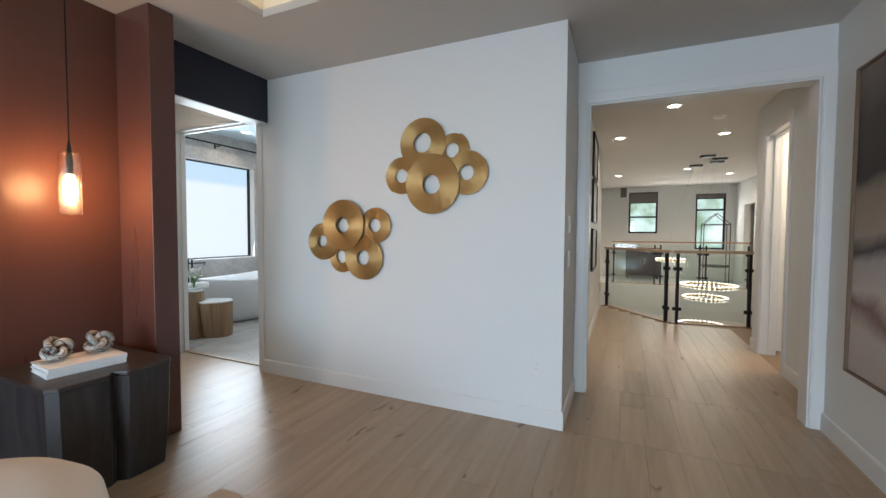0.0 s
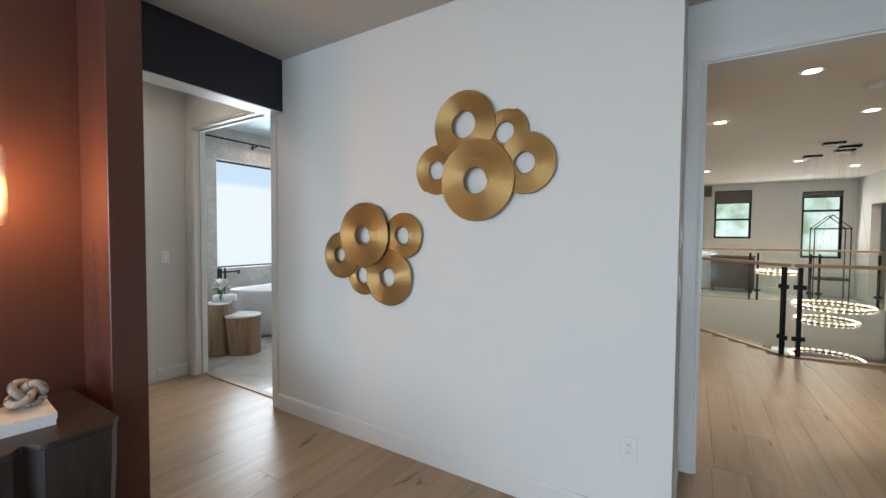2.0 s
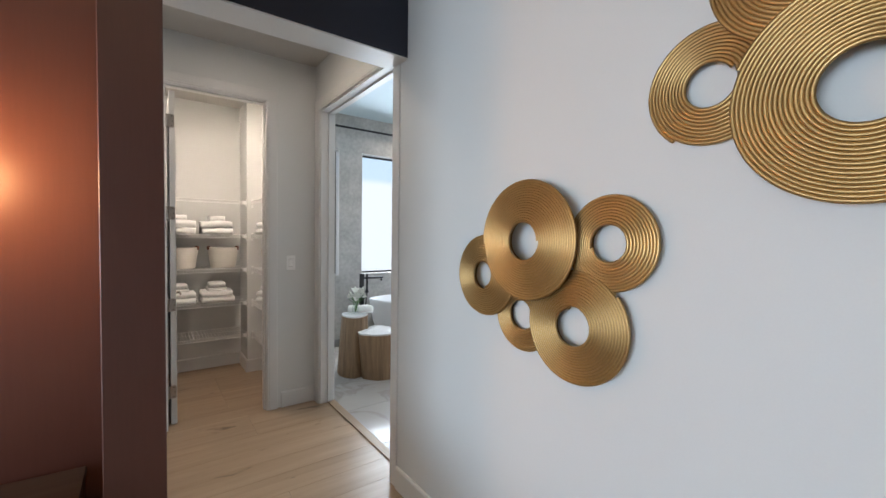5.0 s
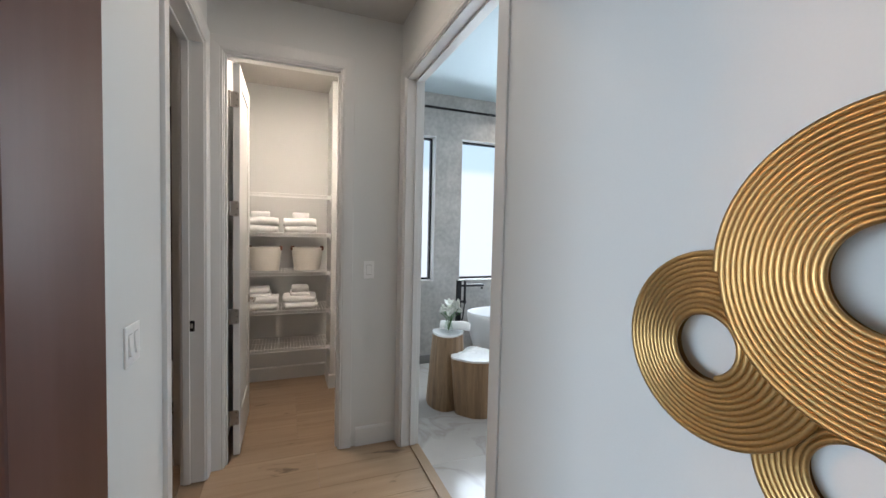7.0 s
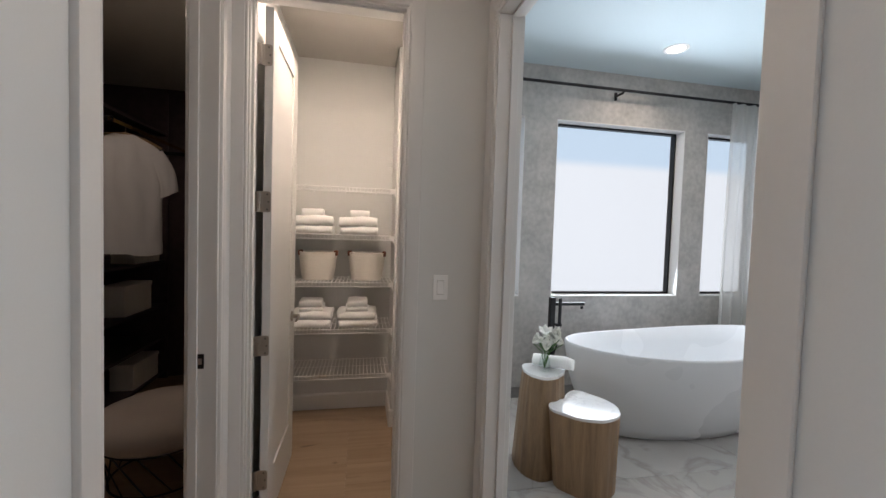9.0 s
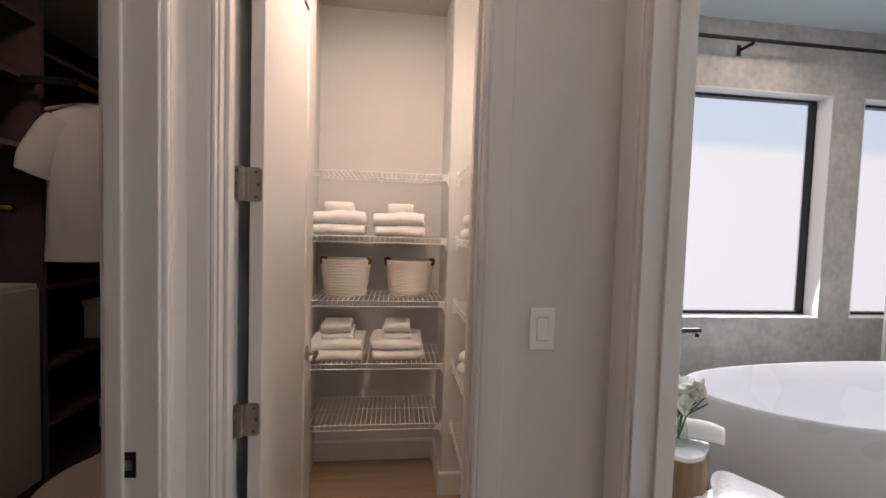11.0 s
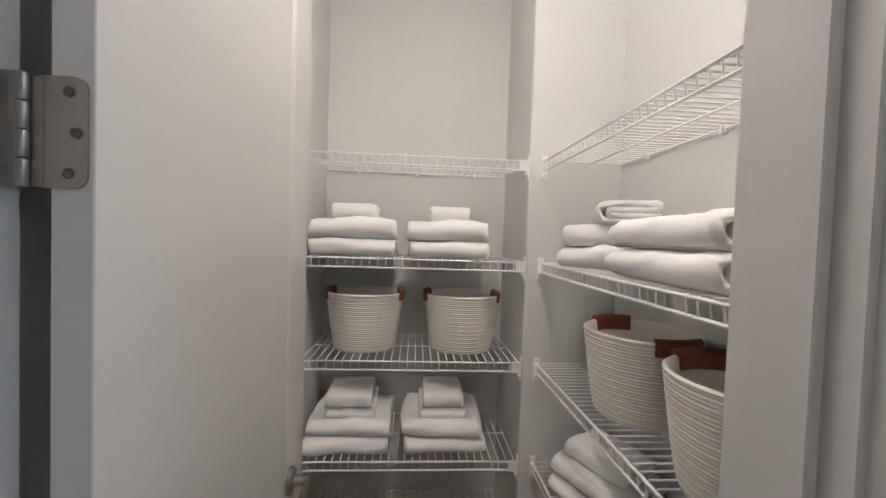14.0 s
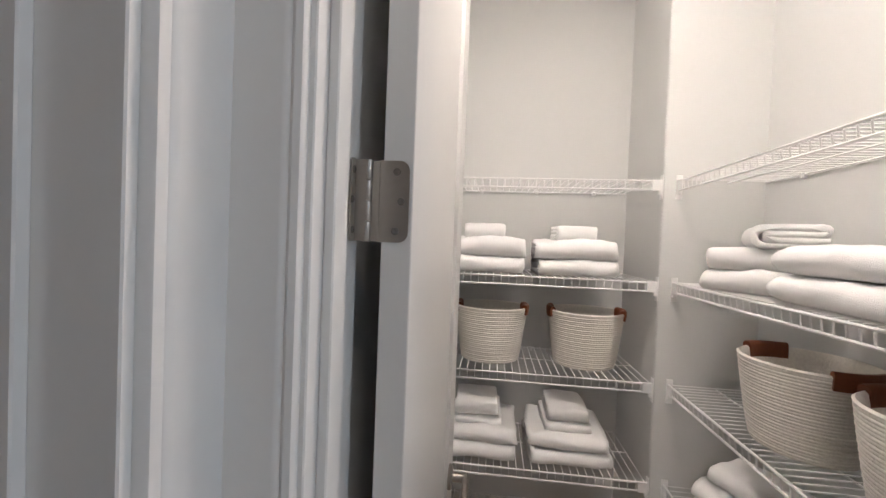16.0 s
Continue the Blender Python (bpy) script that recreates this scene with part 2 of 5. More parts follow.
SHADEFAB = paint("roller_shade", (0.16, 0.145, 0.13), 0.9, grain=200, var=0.08)
LINEN = paint("cream_fabric", (0.72, 0.68, 0.62), 0.9, grain=240, var=0.05, bump=0.4, sheen=0.2)
# White shirt cotton; the closet's shade is put into this grey.
DIMSHIRT = paint("shaded_shirt_cotton", (0.40, 0.40, 0.42), 0.9, grain=240, var=0.05, bump=0.3, broad=6)
DARKWALNUT = wood("dark_walnut", (0.040, 0.026, 0.032), (0.085, 0.058, 0.066), 1.2, 0.45, 0.15, 0, 0.1)
RUG = paint("wool_rug", (0.50, 0.40, 0.30), 0.95, grain=160, var=0.12, bump=0.7, dist=0.004)
PETAL = paint("lily_petal", (0.86, 0.86, 0.80), 0.5, grain=60, var=0.05)
LEAF = paint("leaf_green", (0.06, 0.16, 0.035), 0.45, grain=40, var=0.25)
PAPER = paint("page_paper", (0.78, 0.76, 0.72), 0.8, grain=200, var=0.04)


# ---- mesh helpers ----
def box(bm, x0, x1, y0, y1, z0, z1, bevel=0.0, seg=1):
    m = Matrix.LocRotScale(((x0 + x1) / 2, (y0 + y1) / 2, (z0 + z1) / 2), None, (abs(x1 - x0), abs(y1 - y0), abs(z1 - z0)))
    made = bmesh.ops.create_cube(bm, size=1.0, matrix=m)["verts"]
    if bevel:
        edges = list({e for v in made for e in v.link_edges})
        bmesh.ops.bevel(bm, geom=edges, offset=bevel, segments=seg, affect="EDGES", profile=0.5)
    return bm


def boxed(*a, **k):
    return box(bmesh.new(), *a, **k)


def quads(bm, rows, close_u=False, close_v=False, cap=False):
    """Skin a grid of points; rows of equal length."""
    vs = [[bm.verts.new(p) for p in r] for r in rows]
    nr, nc = len(vs), len(vs[0])
    for i in range(nr - (0 if close_v else 1)):
        for j in range(nc - (0 if close_u else 1)):
            a, b = vs[i], vs[(i + 1) % nr]
            bm.faces.new((a[j], a[(j + 1) % nc], b[(j + 1) % nc], b[j]))
    if cap:
        bm.faces.new(vs[0][::-1]), bm.faces.new(vs[-1])
    return bm


def tube(bm, pts, r, sides=8, closed=False, cap=True):
    """A round bar along points."""
    pts = [Vector(p) for p in pts]
    rows, n = [], len(pts)
    side = None
    for i, p in enumerate(pts):
        d = (pts[(i + 1) % n] - pts[i - 1]) if closed else (pts[min(i + 1, n - 1)] - pts[max(i - 1, 0)])
        d.normalize()
        if side is None:
            side = d.cross(Vector((0, 0, 1)) if abs(d.z) < 0.9 else Vector((1, 0, 0))).normalized()
        side = (side - d * side.dot(d)).normalized()
        up = d.cross(side)
        rr = r[i] if isinstance(r, (list, tuple)) else r
        rows.append([p + rr * (math.cos(a) * side + math.sin(a) * up) for a in [2 * math.pi * k / sides for k in range(sides)]])
    quads(bm, rows, close_u=True, close_v=closed, cap=cap and not closed)
    return bm


def lathe(bm, prof, c=(0, 0, 0), sides=32, sx=1.0, sy=1.0, axis="z", cap=True):
    """Turn a profile of (radius, height) round an axis."""
    rows = []
    for r, h in prof:
        row = []
        for k in range(sides):
            a = 2 * math.pi * k / sides
            u, v = r * math.cos(a) * sx, r * math.sin(a) * sy
            row.append(Vector(c) + (Vector((u, v, h)) if axis == "z" else Vector((u, h, v)) if axis == "y" else Vector((h, u, v))))
        rows.append(row)
    quads(bm, rows, close_u=True, cap=cap)
    return bm


def finish(name, bm, material, smooth=None):
    me = bpy.data.meshes.new(name)
    bmesh.ops.recalc_face_normals(bm, faces=bm.faces)
    bm.to_mesh(me)
    bm.free()
    if material:
        me.materials.append(material)
    if smooth is not None:
        me.shade_smooth()
        if smooth < 180:
            me.set_sharp_from_angle(angle=radians(smooth))
    return me


def part(name, bm, material, parent, label="", smooth=None, at=None):
    ob = new(name, finish(name, bm, material, smooth))
    ob.parent = parent
    if at is not None:
        ob.matrix_basis = at
    if label:
        tagged(ob, label)
    return ob


def thing(name, m, label, category, group="", kind=""):
    """An Empty at a thing's base."""
    ob = new(name)
    ob.empty_display_size = 0.1
    ob.matrix_basis = m
    return tagged(ob, label, category, group, kind)


def solid(name, bm, material, label, category, group="", kind="", smooth=None, m=None):
    """A thing of one mesh."""
    ob = new(name, finish(name, bm, material, smooth))
    if m is not None:
        ob.matrix_basis = m
    return tagged(ob, label, category, group, kind)


def setting(name, bm, material, label="", smooth=None):
    return solid(name, bm, material, label, name.split("_")[0], kind="structure", smooth=smooth)


def wall_run(bm, axis, a0, a1, f0, f1, z0, z1, holes=()):
    """A wall along x or y from a0 to a1, faces f0 and f1, with openings (a, b, bottom, top)."""
    def put(p, q, lo, hi):
        if q - p > 1e-4 and hi - lo > 1e-4:
            box(bm, *((p, q, f0, f1) if axis == "x" else (f0, f1, p, q)), lo, hi)
    at = a0
    for p, q, lo, hi in sorted(holes):
        put(at, p, z0, z1), put(p, q, z0, lo), put(p, q, hi, z1)
        at = q
    put(at, a1, z0, z1)
    return bm

# ---- the large structure ----
H = 2.73


def floor_slab(name, x0, x1, y0, y1, label, mat, top=-0.006):
    return setting(name, boxed(x0, x1, y0, y1, -0.25, top), mat, label)


floor = floor_slab("floor", -3.92, 0.70, -3.6, 4.9, "wide pale oak plank floor of the bedroom", OAKJ)
EDGE = [(-1.02, 9.30), (-0.065, 8.05), (0.95, 8.19), (2.2, 8.36)]


def poly_slab(name, pts, z0, z1, mat, label):
    bm = bmesh.new()
    f = bm.faces.new([bm.verts.new((x, y, z0)) for x, y in pts])
    up = bmesh.ops.extrude_face_region(bm, geom=[f])["geom"]
    bmesh.ops.translate(bm, verts=[v for v in up if isinstance(v, bmesh.types.BMVert)], vec=(0, 0, z1 - z0))
    return setting(name, bm, mat, label)


floor_hall = poly_slab("floor_hall", [(-1.25, 4.9), (2.2, 4.9), *EDGE[::-1], (-1.25, 9.30)], -0.25, -0.006, OAKJ, "pale oak plank floor of the upstairs landing")
floor_vestibule = floor_slab("floor_vestibule", -6.76, -3.92, 2.70, 4.11, "pale oak plank floor of the vestibule and linen closet", OAKJ)
floor_closet = floor_slab("floor_closet", -7.6, -3.93, 1.1, 2.70, "pale oak floor of the dark dressing closet", OAKJ)
floor_bath = floor_slab("floor_bath", -6.85, -2.2, 4.14, 7.75, "polished grey marble tile floor of the bathroom", GROUT)

# bedroom walls
setting("wall_art", wall_run(bmesh.new(), "x", -3.90, -1.10, 4.0, 4.15, 0, 3.1), WALL, "white painted wall carrying the brass disc art")
setting("wall_return", wall_run(bmesh.new(), "y", 4.15, 4.75, -1.25, -1.10, 0, 3.1), WALL, "short white return wall beside the hall doorway")
setting("wall_hall_door", wall_run(bmesh.new(), "x", -1.25, 0.70, 4.75, 4.90, 0, 3.1, [(-1.01, 0.455, 0, 2.39)]), WALL, "white wall with the wide cased opening to the landing")
setting("wall_east", wall_run(bmesh.new(), "y", -3.6, 4.75, 0.53, 0.70, 0, 3.1), WALL, "white bedroom wall behind the large painting")
setting("wall_south", wall_run(bmesh.new(), "x", -3.92, 0.70, -3.75, -3.6, 0, 3.1, [(-3.45, 0.25, 0.25, 2.6)]), WALL, "white bedroom wall with the wide window")
setting("wall_rust", wall_run(bmesh.new(), "y", -3.6, 2.78, -3.92, -3.76, 0, 3.1), RUST, "rust-stained wood panelled wall behind the nightstand")
setting("wall_rust_fin", boxed(-3.775, -3.42, 2.781, 2.935, 0, 2.729, bevel=0.003), RUST, "rust-stained wood end fin of the panelled wall")
setting("header_navy", boxed(-3.93, -3.762, 2.936, 4.0, 2.337, 3.05), NAVY, "matt navy header over the vestibule passage")
setting("header_soffit", boxed(-3.935, -3.760, 2.936, 4.0, 2.330, 2.337), TRIM, "white soffit under the navy header")

bm = bmesh.new()
TX0, TX1, TY0, TY1 = -2.92, -0.35, -2.4, 3.19
box(bm, -3.76, TX0, -3.6, 4.75, H, H + 0.05), box(bm, TX1, 0.53, -3.6, 4.75, H, H + 0.05)
box(bm, TX0, TX1, -3.6, TY0, H, H + 0.05), box(bm, TX0, TX1, TY1, 4.75, H, H + 0.05)
setting("ceiling", bm, DIMCEIL, "white bedroom ceiling, shade in its colour, round a raised tray")
TRAY = paint("tray_paint", (0.78, 0.72, 0.60), 0.7, grain=120, var=0.02)
bm = bmesh.new()
box(bm, TX0 - 0.12, TX1 + 0.12, TY0 - 0.12, TY1 + 0.12, 3.05, 3.15)
box(bm, TX0 - 0.12, TX0 - 0.06, TY0 - 0.12, TY1 + 0.12, H + 0.05, 3.05), box(bm, TX1 + 0.06, TX1 + 0.12, TY0 - 0.12, TY1 + 0.12, H + 0.05, 3.05)
box(bm, TX0 - 0.06, TX1 + 0.06, TY1 + 0.06, TY1 + 0.12, H + 0.05, 3.05), box(bm, TX0 - 0.06, TX1 + 0.06, TY0 - 0.12, TY0 - 0.06, H + 0.05, 3.05)
setting("ceiling_tray", bm, TRAY, "warm cream tray recess in the ceiling")
COVE = glow("cove_strip_glow", (1.0, 0.74, 0.42), 2.5)
cove = tagged(new("cove_light"), "warm strip light hidden in the ceiling tray", "strip light")
COVE_RUNS = ((TX0 - 0.045, TX0 - 0.02, TY0, TY1), (TX1 + 0.02, TX1 + 0.045, TY0, TY1), (TX0, TX1, TY1 + 0.02, TY1 + 0.045), (TX0, TX1, TY0 - 0.045, TY0 - 0.02))

# vestibule, linen closet, dressing closet
setting("wall_vestibule", wall_run(bmesh.new(), "x", -5.28, -3.776, 2.782, 2.90, 0, 3.1, [(-5.190, -4.44, 0, 2.43)]), WALL, "white vestibule wall with the dressing closet doorway")
setting("wall_end", wall_run(bmesh.new(), "y", 2.78, 4.15, -5.40, -5.28, 0, 3.1, [(2.973, 3.648, 0, 2.44)]), WALL, "white vestibule end wall with the linen closet doorway")
setting("wall_bath_door", wall_run(bmesh.new(), "x", -5.28, -3.90, 4.03, 4.15, 0, 3.1, [(-5.17, -3.918, 0, 2.41)]), WALL, "white wall with the bathroom doorway")
setting("ceiling_vestibule", boxed(-5.28, -3.93, 2.90, 4.03, 2.79, 2.86), DIMCEIL, "white vestibule ceiling, shade in its colour")
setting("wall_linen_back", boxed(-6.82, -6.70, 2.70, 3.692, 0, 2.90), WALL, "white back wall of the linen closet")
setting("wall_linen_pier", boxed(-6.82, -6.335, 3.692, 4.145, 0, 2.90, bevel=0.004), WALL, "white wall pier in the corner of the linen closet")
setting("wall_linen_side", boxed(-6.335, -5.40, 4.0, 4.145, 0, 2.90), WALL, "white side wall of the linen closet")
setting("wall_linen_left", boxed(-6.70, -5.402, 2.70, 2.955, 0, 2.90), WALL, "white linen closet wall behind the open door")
setting("ceiling_linen", boxed(-6.70, -5.40, 2.955, 4.0, 2.73, 2.84), DIMCEIL, "white linen closet ceiling, shade in its colour")
setting("wall_closet_back", boxed(-7.7, -3.92, 1.0, 1.12, 0, 2.8), DARKWALNUT, "dark walnut back wall of the dressing closet")
setting("wall_closet_west", boxed(-7.72, -7.6, 1.12, 2.70, 0, 2.8), DARKWALNUT, "dark walnut end wall of the dressing closet")
setting("wall_closet_north", boxed(-7.6, -6.82, 2.70, 2.78, 0, 2.8), WALL, "painted closet wall")
setting("ceiling_closet", boxed(-7.7, -3.92, 1.0, 2.78, 2.66, 2.76), DIMCEIL, "dressing closet ceiling, shade in its colour")

# bathroom
BW, BE = -6.72, 7.36
setting("wall_bath_back", wall_run(bmesh.new(), "y", 4.15, 7.70, -6.90, BW, 0, 3.1, [(4.19, 4.81, 0.895, 2.45), (5.11, 6.405, 0.895, 2.45), (6.655, 7.30, 0.895, 2.45)]), PLASTER, "mottled grey plaster wall with three tall windows")
# The opening in the side wall is for the added, unseen window.
setting("wall_bath_side", wall_run(bmesh.new(), "x", BW, -2.2, BE, 7.70, 0, 3.1, [(-4.7, -3.1, 0.895, 2.45)]), PLASTER, "mottled grey plaster side wall of the bathroom")
setting("wall_bath_east", boxed(-2.2, -2.05, 4.15, 7.70, 0, 3.1), PLASTER, "plaster wall closing the bathroom")
setting("ceiling_bath", boxed(BW, -2.2, 4.15, BE, 2.90, 3.05), DAYLITCEIL, "white bathroom ceiling with blue daylight in its colour")

# landing
setting("wall_hall_left", boxed(-1.25, -1.10, 4.90, 9.3, 0, 3.0), WALL, "white landing wall with dark picture frames")
setting("wall_hall_right", wall_run(bmesh.new(), "y", 4.90, 7.0, 0.68, 0.83, 0, 2.77, [(6.02, 6.72, 0, 2.42)]), WALL, "white landing wall with a side doorway")
setting("wall_landing_far", wall_run(bmesh.new(), "x", -1.9, 3.2, 15.0, 15.2, -3.2, 3.1, [(-0.545, 0.255, 1.36, 2.62), (0.36, 0.62, -1.85, -1.25), (0.72, 1.15, -1.85, -1.2), (1.235, 1.98, 0.90, 2.52)]), WALL, "white far wall of the landing with two black-framed windows")
setting("wall_landing_right", wall_run(bmesh.new(), "y", 10.6, 15.0, 2.2, 2.35, 0, 3.0, [(13.2, 14.1, 0, 2.12)]), WALL, "white wall with a doorway beyond the stairwell")
setting("wall_landing_left", boxed(-2.03, -1.9, 4.9, 15.0, -3.2, 3.0), WALL, "white wall closing the landing")
setting("wall_landing_east", boxed(3.2, 3.35, 4.9, 15.2, -3.2, 3.0), WALL, "white wall closing the stairwell")
setting("wall_landing_south", boxed(0.83, 3.2, 4.9, 5.0, -3.2, 3.0), WALL, "white wall closing the stairwell")
setting("ceiling_landing", boxed(-1.9, 3.2, 4.9, 15.0, 2.77, 2.9), LANDCEIL, "white landing ceiling with recessed lights")
floor_slab("floor_far_landing", -1.9, 3.2, 13.2, 15.0, "pale floor of the far landing", WHITESTONE)
floor_slab("floor_left_landing", -1.9, -1.25, 4.9, 13.2, "pale floor beside the stairwell", OAKJ)
setting("floor_ground", boxed(-1.9, 3.2, 4.9, 15.0, -3.4, -3.2), WHITESTONE, "pale stone floor of the storey below")
setting("fascia_far", boxed(-1.25, 2.2, 13.15, 13.2, -0.98, -0.004), TRIM, "white fascia of the far landing edge")

# ---- trim, casings, doors ----
CASING = [(0.0, 0.008), (0.002, 0.011), (0.009, 0.0125), (0.013, 0.0105), (0.016, 0.0135), (0.020, 0.0145), (0.080, 0.0165), (0.084, 0.0165), (0.086, 0.0135)]


def casing(name, axis, a0, a1, top, face, out, label, sides="lr", head=True, width=1.0):
    """Moulded casing round an opening on a wall face; out is the side that it stands proud of."""
    bm = bmesh.new()

    def strip(path_fn):
        prof = [(0.0, 0.0)] + CASING + [(0.086, 0.0)]
        rows = []
        for w, d in prof:
            rows.append(path_fn(w * width, d))
        quads(bm, list(map(list, zip(*rows))), cap=False)

    def p(a, d, z):
        return (a, face + out * d, z) if axis == "x" else (face + out * d, a, z)
    if "l" in sides:
        strip(lambda w, d: [p(a0 - w, d, 0), p(a0 - w, d, top + (w if head else 0))])
    if "r" in sides:
        strip(lambda w, d: [p(a1 + w, d, 0), p(a1 + w, d, top + (w if head else 0))])
    if head:
        strip(lambda w, d: [p(a0 - (w if "l" in sides else 0), d, top + w), p(a1 + (w if "r" in sides else 0), d, top + w)])
    return setting(name, bm, TRIM, label, smooth=40)


def lining(name, axis, a0, a1, top, f0, f1, label, stop=0.0, th=0.012, where=0.5):
    """Jamb boards inside an opening, with a stop bead."""
    bm = bmesh.new()

    def b(p, q, lo, hi, g0=f0, g1=f1):
        box(bm, *((p, q, g0, g1) if axis == "x" else (g0, g1, p, q)), lo, hi, bevel=0.0015)
    b(a0, a0 + th, 0, top), b(a1 - th, a1, 0, top), b(a0 + th, a1 - th, top - th, top)
    if stop:
        m = f0 + (f1 - f0) * where
        b(a0 + th, a0 + th + 0.011, 0, top - th, m, m + stop), b(a1 - th - 0.011, a1 - th, 0, top - th, m, m + stop)
        b(a0 + th + 0.011, a1 - th - 0.011, top - th - 0.011, top - th, m, m + stop)
    return setting(name, bm, TRIM, label)


def baseboard(x0, y0, x1, y1, nx, ny, h=0.125, th=0.014):
    """A baseboard from point to point that stands proud towards (nx, ny)."""
    bm = bmesh.new()
    prof = [(0, 0), (th, 0), (th, h - 0.012), (th - 0.005, h - 0.003), (0.004, h), (0, h)]
    quads(bm, [[(px + nx * d, py + ny * d, z) for d, z in prof] for px, py in ((x0, y0), (x1, y1))], close_u=True, cap=True)
    return setting("baseboard", bm, TRIM, "white painted baseboard")


for run in [(-3.831, 4.0, -1.10, 4.0, 0, -1), (-1.10, 3.986, -1.10, 4.75, 1, 0), (0.53, -3.6, 0.53, 4.75, -1, 0), (-5.28, 3.75, -5.28, 4.03, 1, 0),
            (-3.778, 2.90, -4.352, 2.90, 0, 1), (-6.70, 2.955, -6.70, 3.692, 1, 0), (-6.70, 3.692, -6.335, 3.692, 0, -1), (-6.335, 3.679, -6.335, 4.0, 1, 0),
            (-6.32, 4.0, -5.40, 4.0, 0, -1), (0.68, 4.90, 0.68, 5.93, -1, 0), (-1.10, 4.92, -1.10, 9.28, 1, 0), (0.68, 6.81, 0.68, 7.0, -1, 0),
            (-1.2, 15.0, 2.2, 15.0, 0, -1)]:
    baseboard(*run)
DARKBASE = paint("stone_base", (0.20, 0.195, 0.19), 0.4, grain=60, var=0.1)
setting("baseboard_bath", boxed(BW, BW + 0.012, 4.15, BE, 0, 0.09), DARKBASE, "grey stone baseboard of the bathroom")
setting("baseboard_bath_side", boxed(BW + 0.012, -2.2, BE - 0.012, BE, 0, 0.09), DARKBASE, "grey stone baseboard of the bathroom")

casing("trim_hall_door", "x", -1.01, 0.455, 2.39, 4.75, -1, "white moulded casing of the landing opening")
lining("jamb_hall_door", "x", -1.01, 0.455, 2.39, 4.75, 4.90, "white jamb of the landing opening")
casing("trim_hall_door_far", "x", -1.01, 0.455, 2.39, 4.90, 1, "white moulded casing of the landing opening")
casing("trim_linen_door", "y", 2.979, 3.642, 2.434, -5.28, 1, "white moulded casing of the linen closet", width=0.9)
lining("jamb_linen_door", "y", 2.973, 3.648, 2.44, -5.402, -5.28, "white jamb of the linen closet", stop=0.035, where=0.5)
casing("trim_closet_door", "x", -5.190, -4.44, 2.43, 2.90, 1, "white moulded casing of the dressing closet")
lining("jamb_closet_door", "x", -5.190, -4.44, 2.43, 2.78, 2.90, "white jamb of the dressing closet", stop=0.035, where=0.12)
casing("trim_bath_door", "x", -5.17, -3.918, 2.41, 4.03, -1, "white moulded casing of the bathroom doorway", sides="l")
lining("jamb_bath_door", "x", -5.17, -3.918, 2.41, 4.03, 4.15, "white jamb of the bathroom doorway", stop=0.035, where=0.5)
setting("trim_bath_edge", boxed(-3.904, -3.832, 3.992, 4.0, 0, 2.329, bevel=0.002), TRIM, "flat white casing at the art wall's end")
for cx0, cx1, cy0, cy1 in COVE_RUNS:
    part("strip", boxed(cx0, cx1, cy0, cy1, H + 0.051, H + 0.062), COVE, cove)
setting("threshold_bath", boxed(-5.158, -3.932, 4.09, 4.155, 0.0005, 0.010, bevel=0.004), HANDRAIL, "narrow oak threshold at the bathroom doorway")
casing("trim_side_door", "y", 6.02, 6.72, 2.42, 0.68, -1, "white moulded casing of a landing doorway")
lining("jamb_side_door", "y", 6.02, 6.72, 2.42, 0.68, 0.83, "white jamb of a landing doorway", stop=0.03)
setting("wall_side_room", boxed(2.0, 2.1, 5.0, 8.1, 0, 2.77), WALL, "white wall of the room beyond the side doorway")
setting("wall_side_room_end", boxed(0.83, 2.0, 6.95, 7.0, 0, 2.77), WALL, "white wall of the room beyond the side doorway")
# Added fill so that the room beyond the side doorway looks bright.
lamp("side_room_fill", "AREA", 15, look((1.4, 6.4, 2.7), (1.4, 6.401, 0)), SOFT, 0.3)


def shaker_leaf(bm, w, h, th, rail=0.115, bottom=0.24, rec=0.009):
    """A door leaf with one sunk panel on each face, w along x, th along y."""
    for x0, x1, z0, z1 in ((0, rail, 0, h), (w - rail, w, 0, h), (rail, w - rail, 0, bottom), (rail, w - rail, h - rail, h)):
        box(bm, x0, x1, 0, th, z0, z1, bevel=0.0012)
    box(bm, rail - 0.002, w - rail + 0.002, rec, th - rec, bottom - 0.002, h - rail + 0.002)
    return bm


def rounded_plate(bm, w, h, th, r, seg=5):
    """A plate in x and z, rounded on its +x corners."""
    pts = [(0, 0)]
    pts += [(w - r + r * math.sin(a), r - r * math.cos(a)) for a in [k * math.pi / 2 / seg for k in range(seg + 1)]]
    pts += [(w - r + r * math.cos(a), h - r + r * math.sin(a)) for a in [k * math.pi / 2 / seg for k in range(seg + 1)]]
    pts += [(0, h)]
    quads(bm, [[(x, y, z) for x, z in pts] for y in (0, th)], close_u=True, cap=True)
    return bm


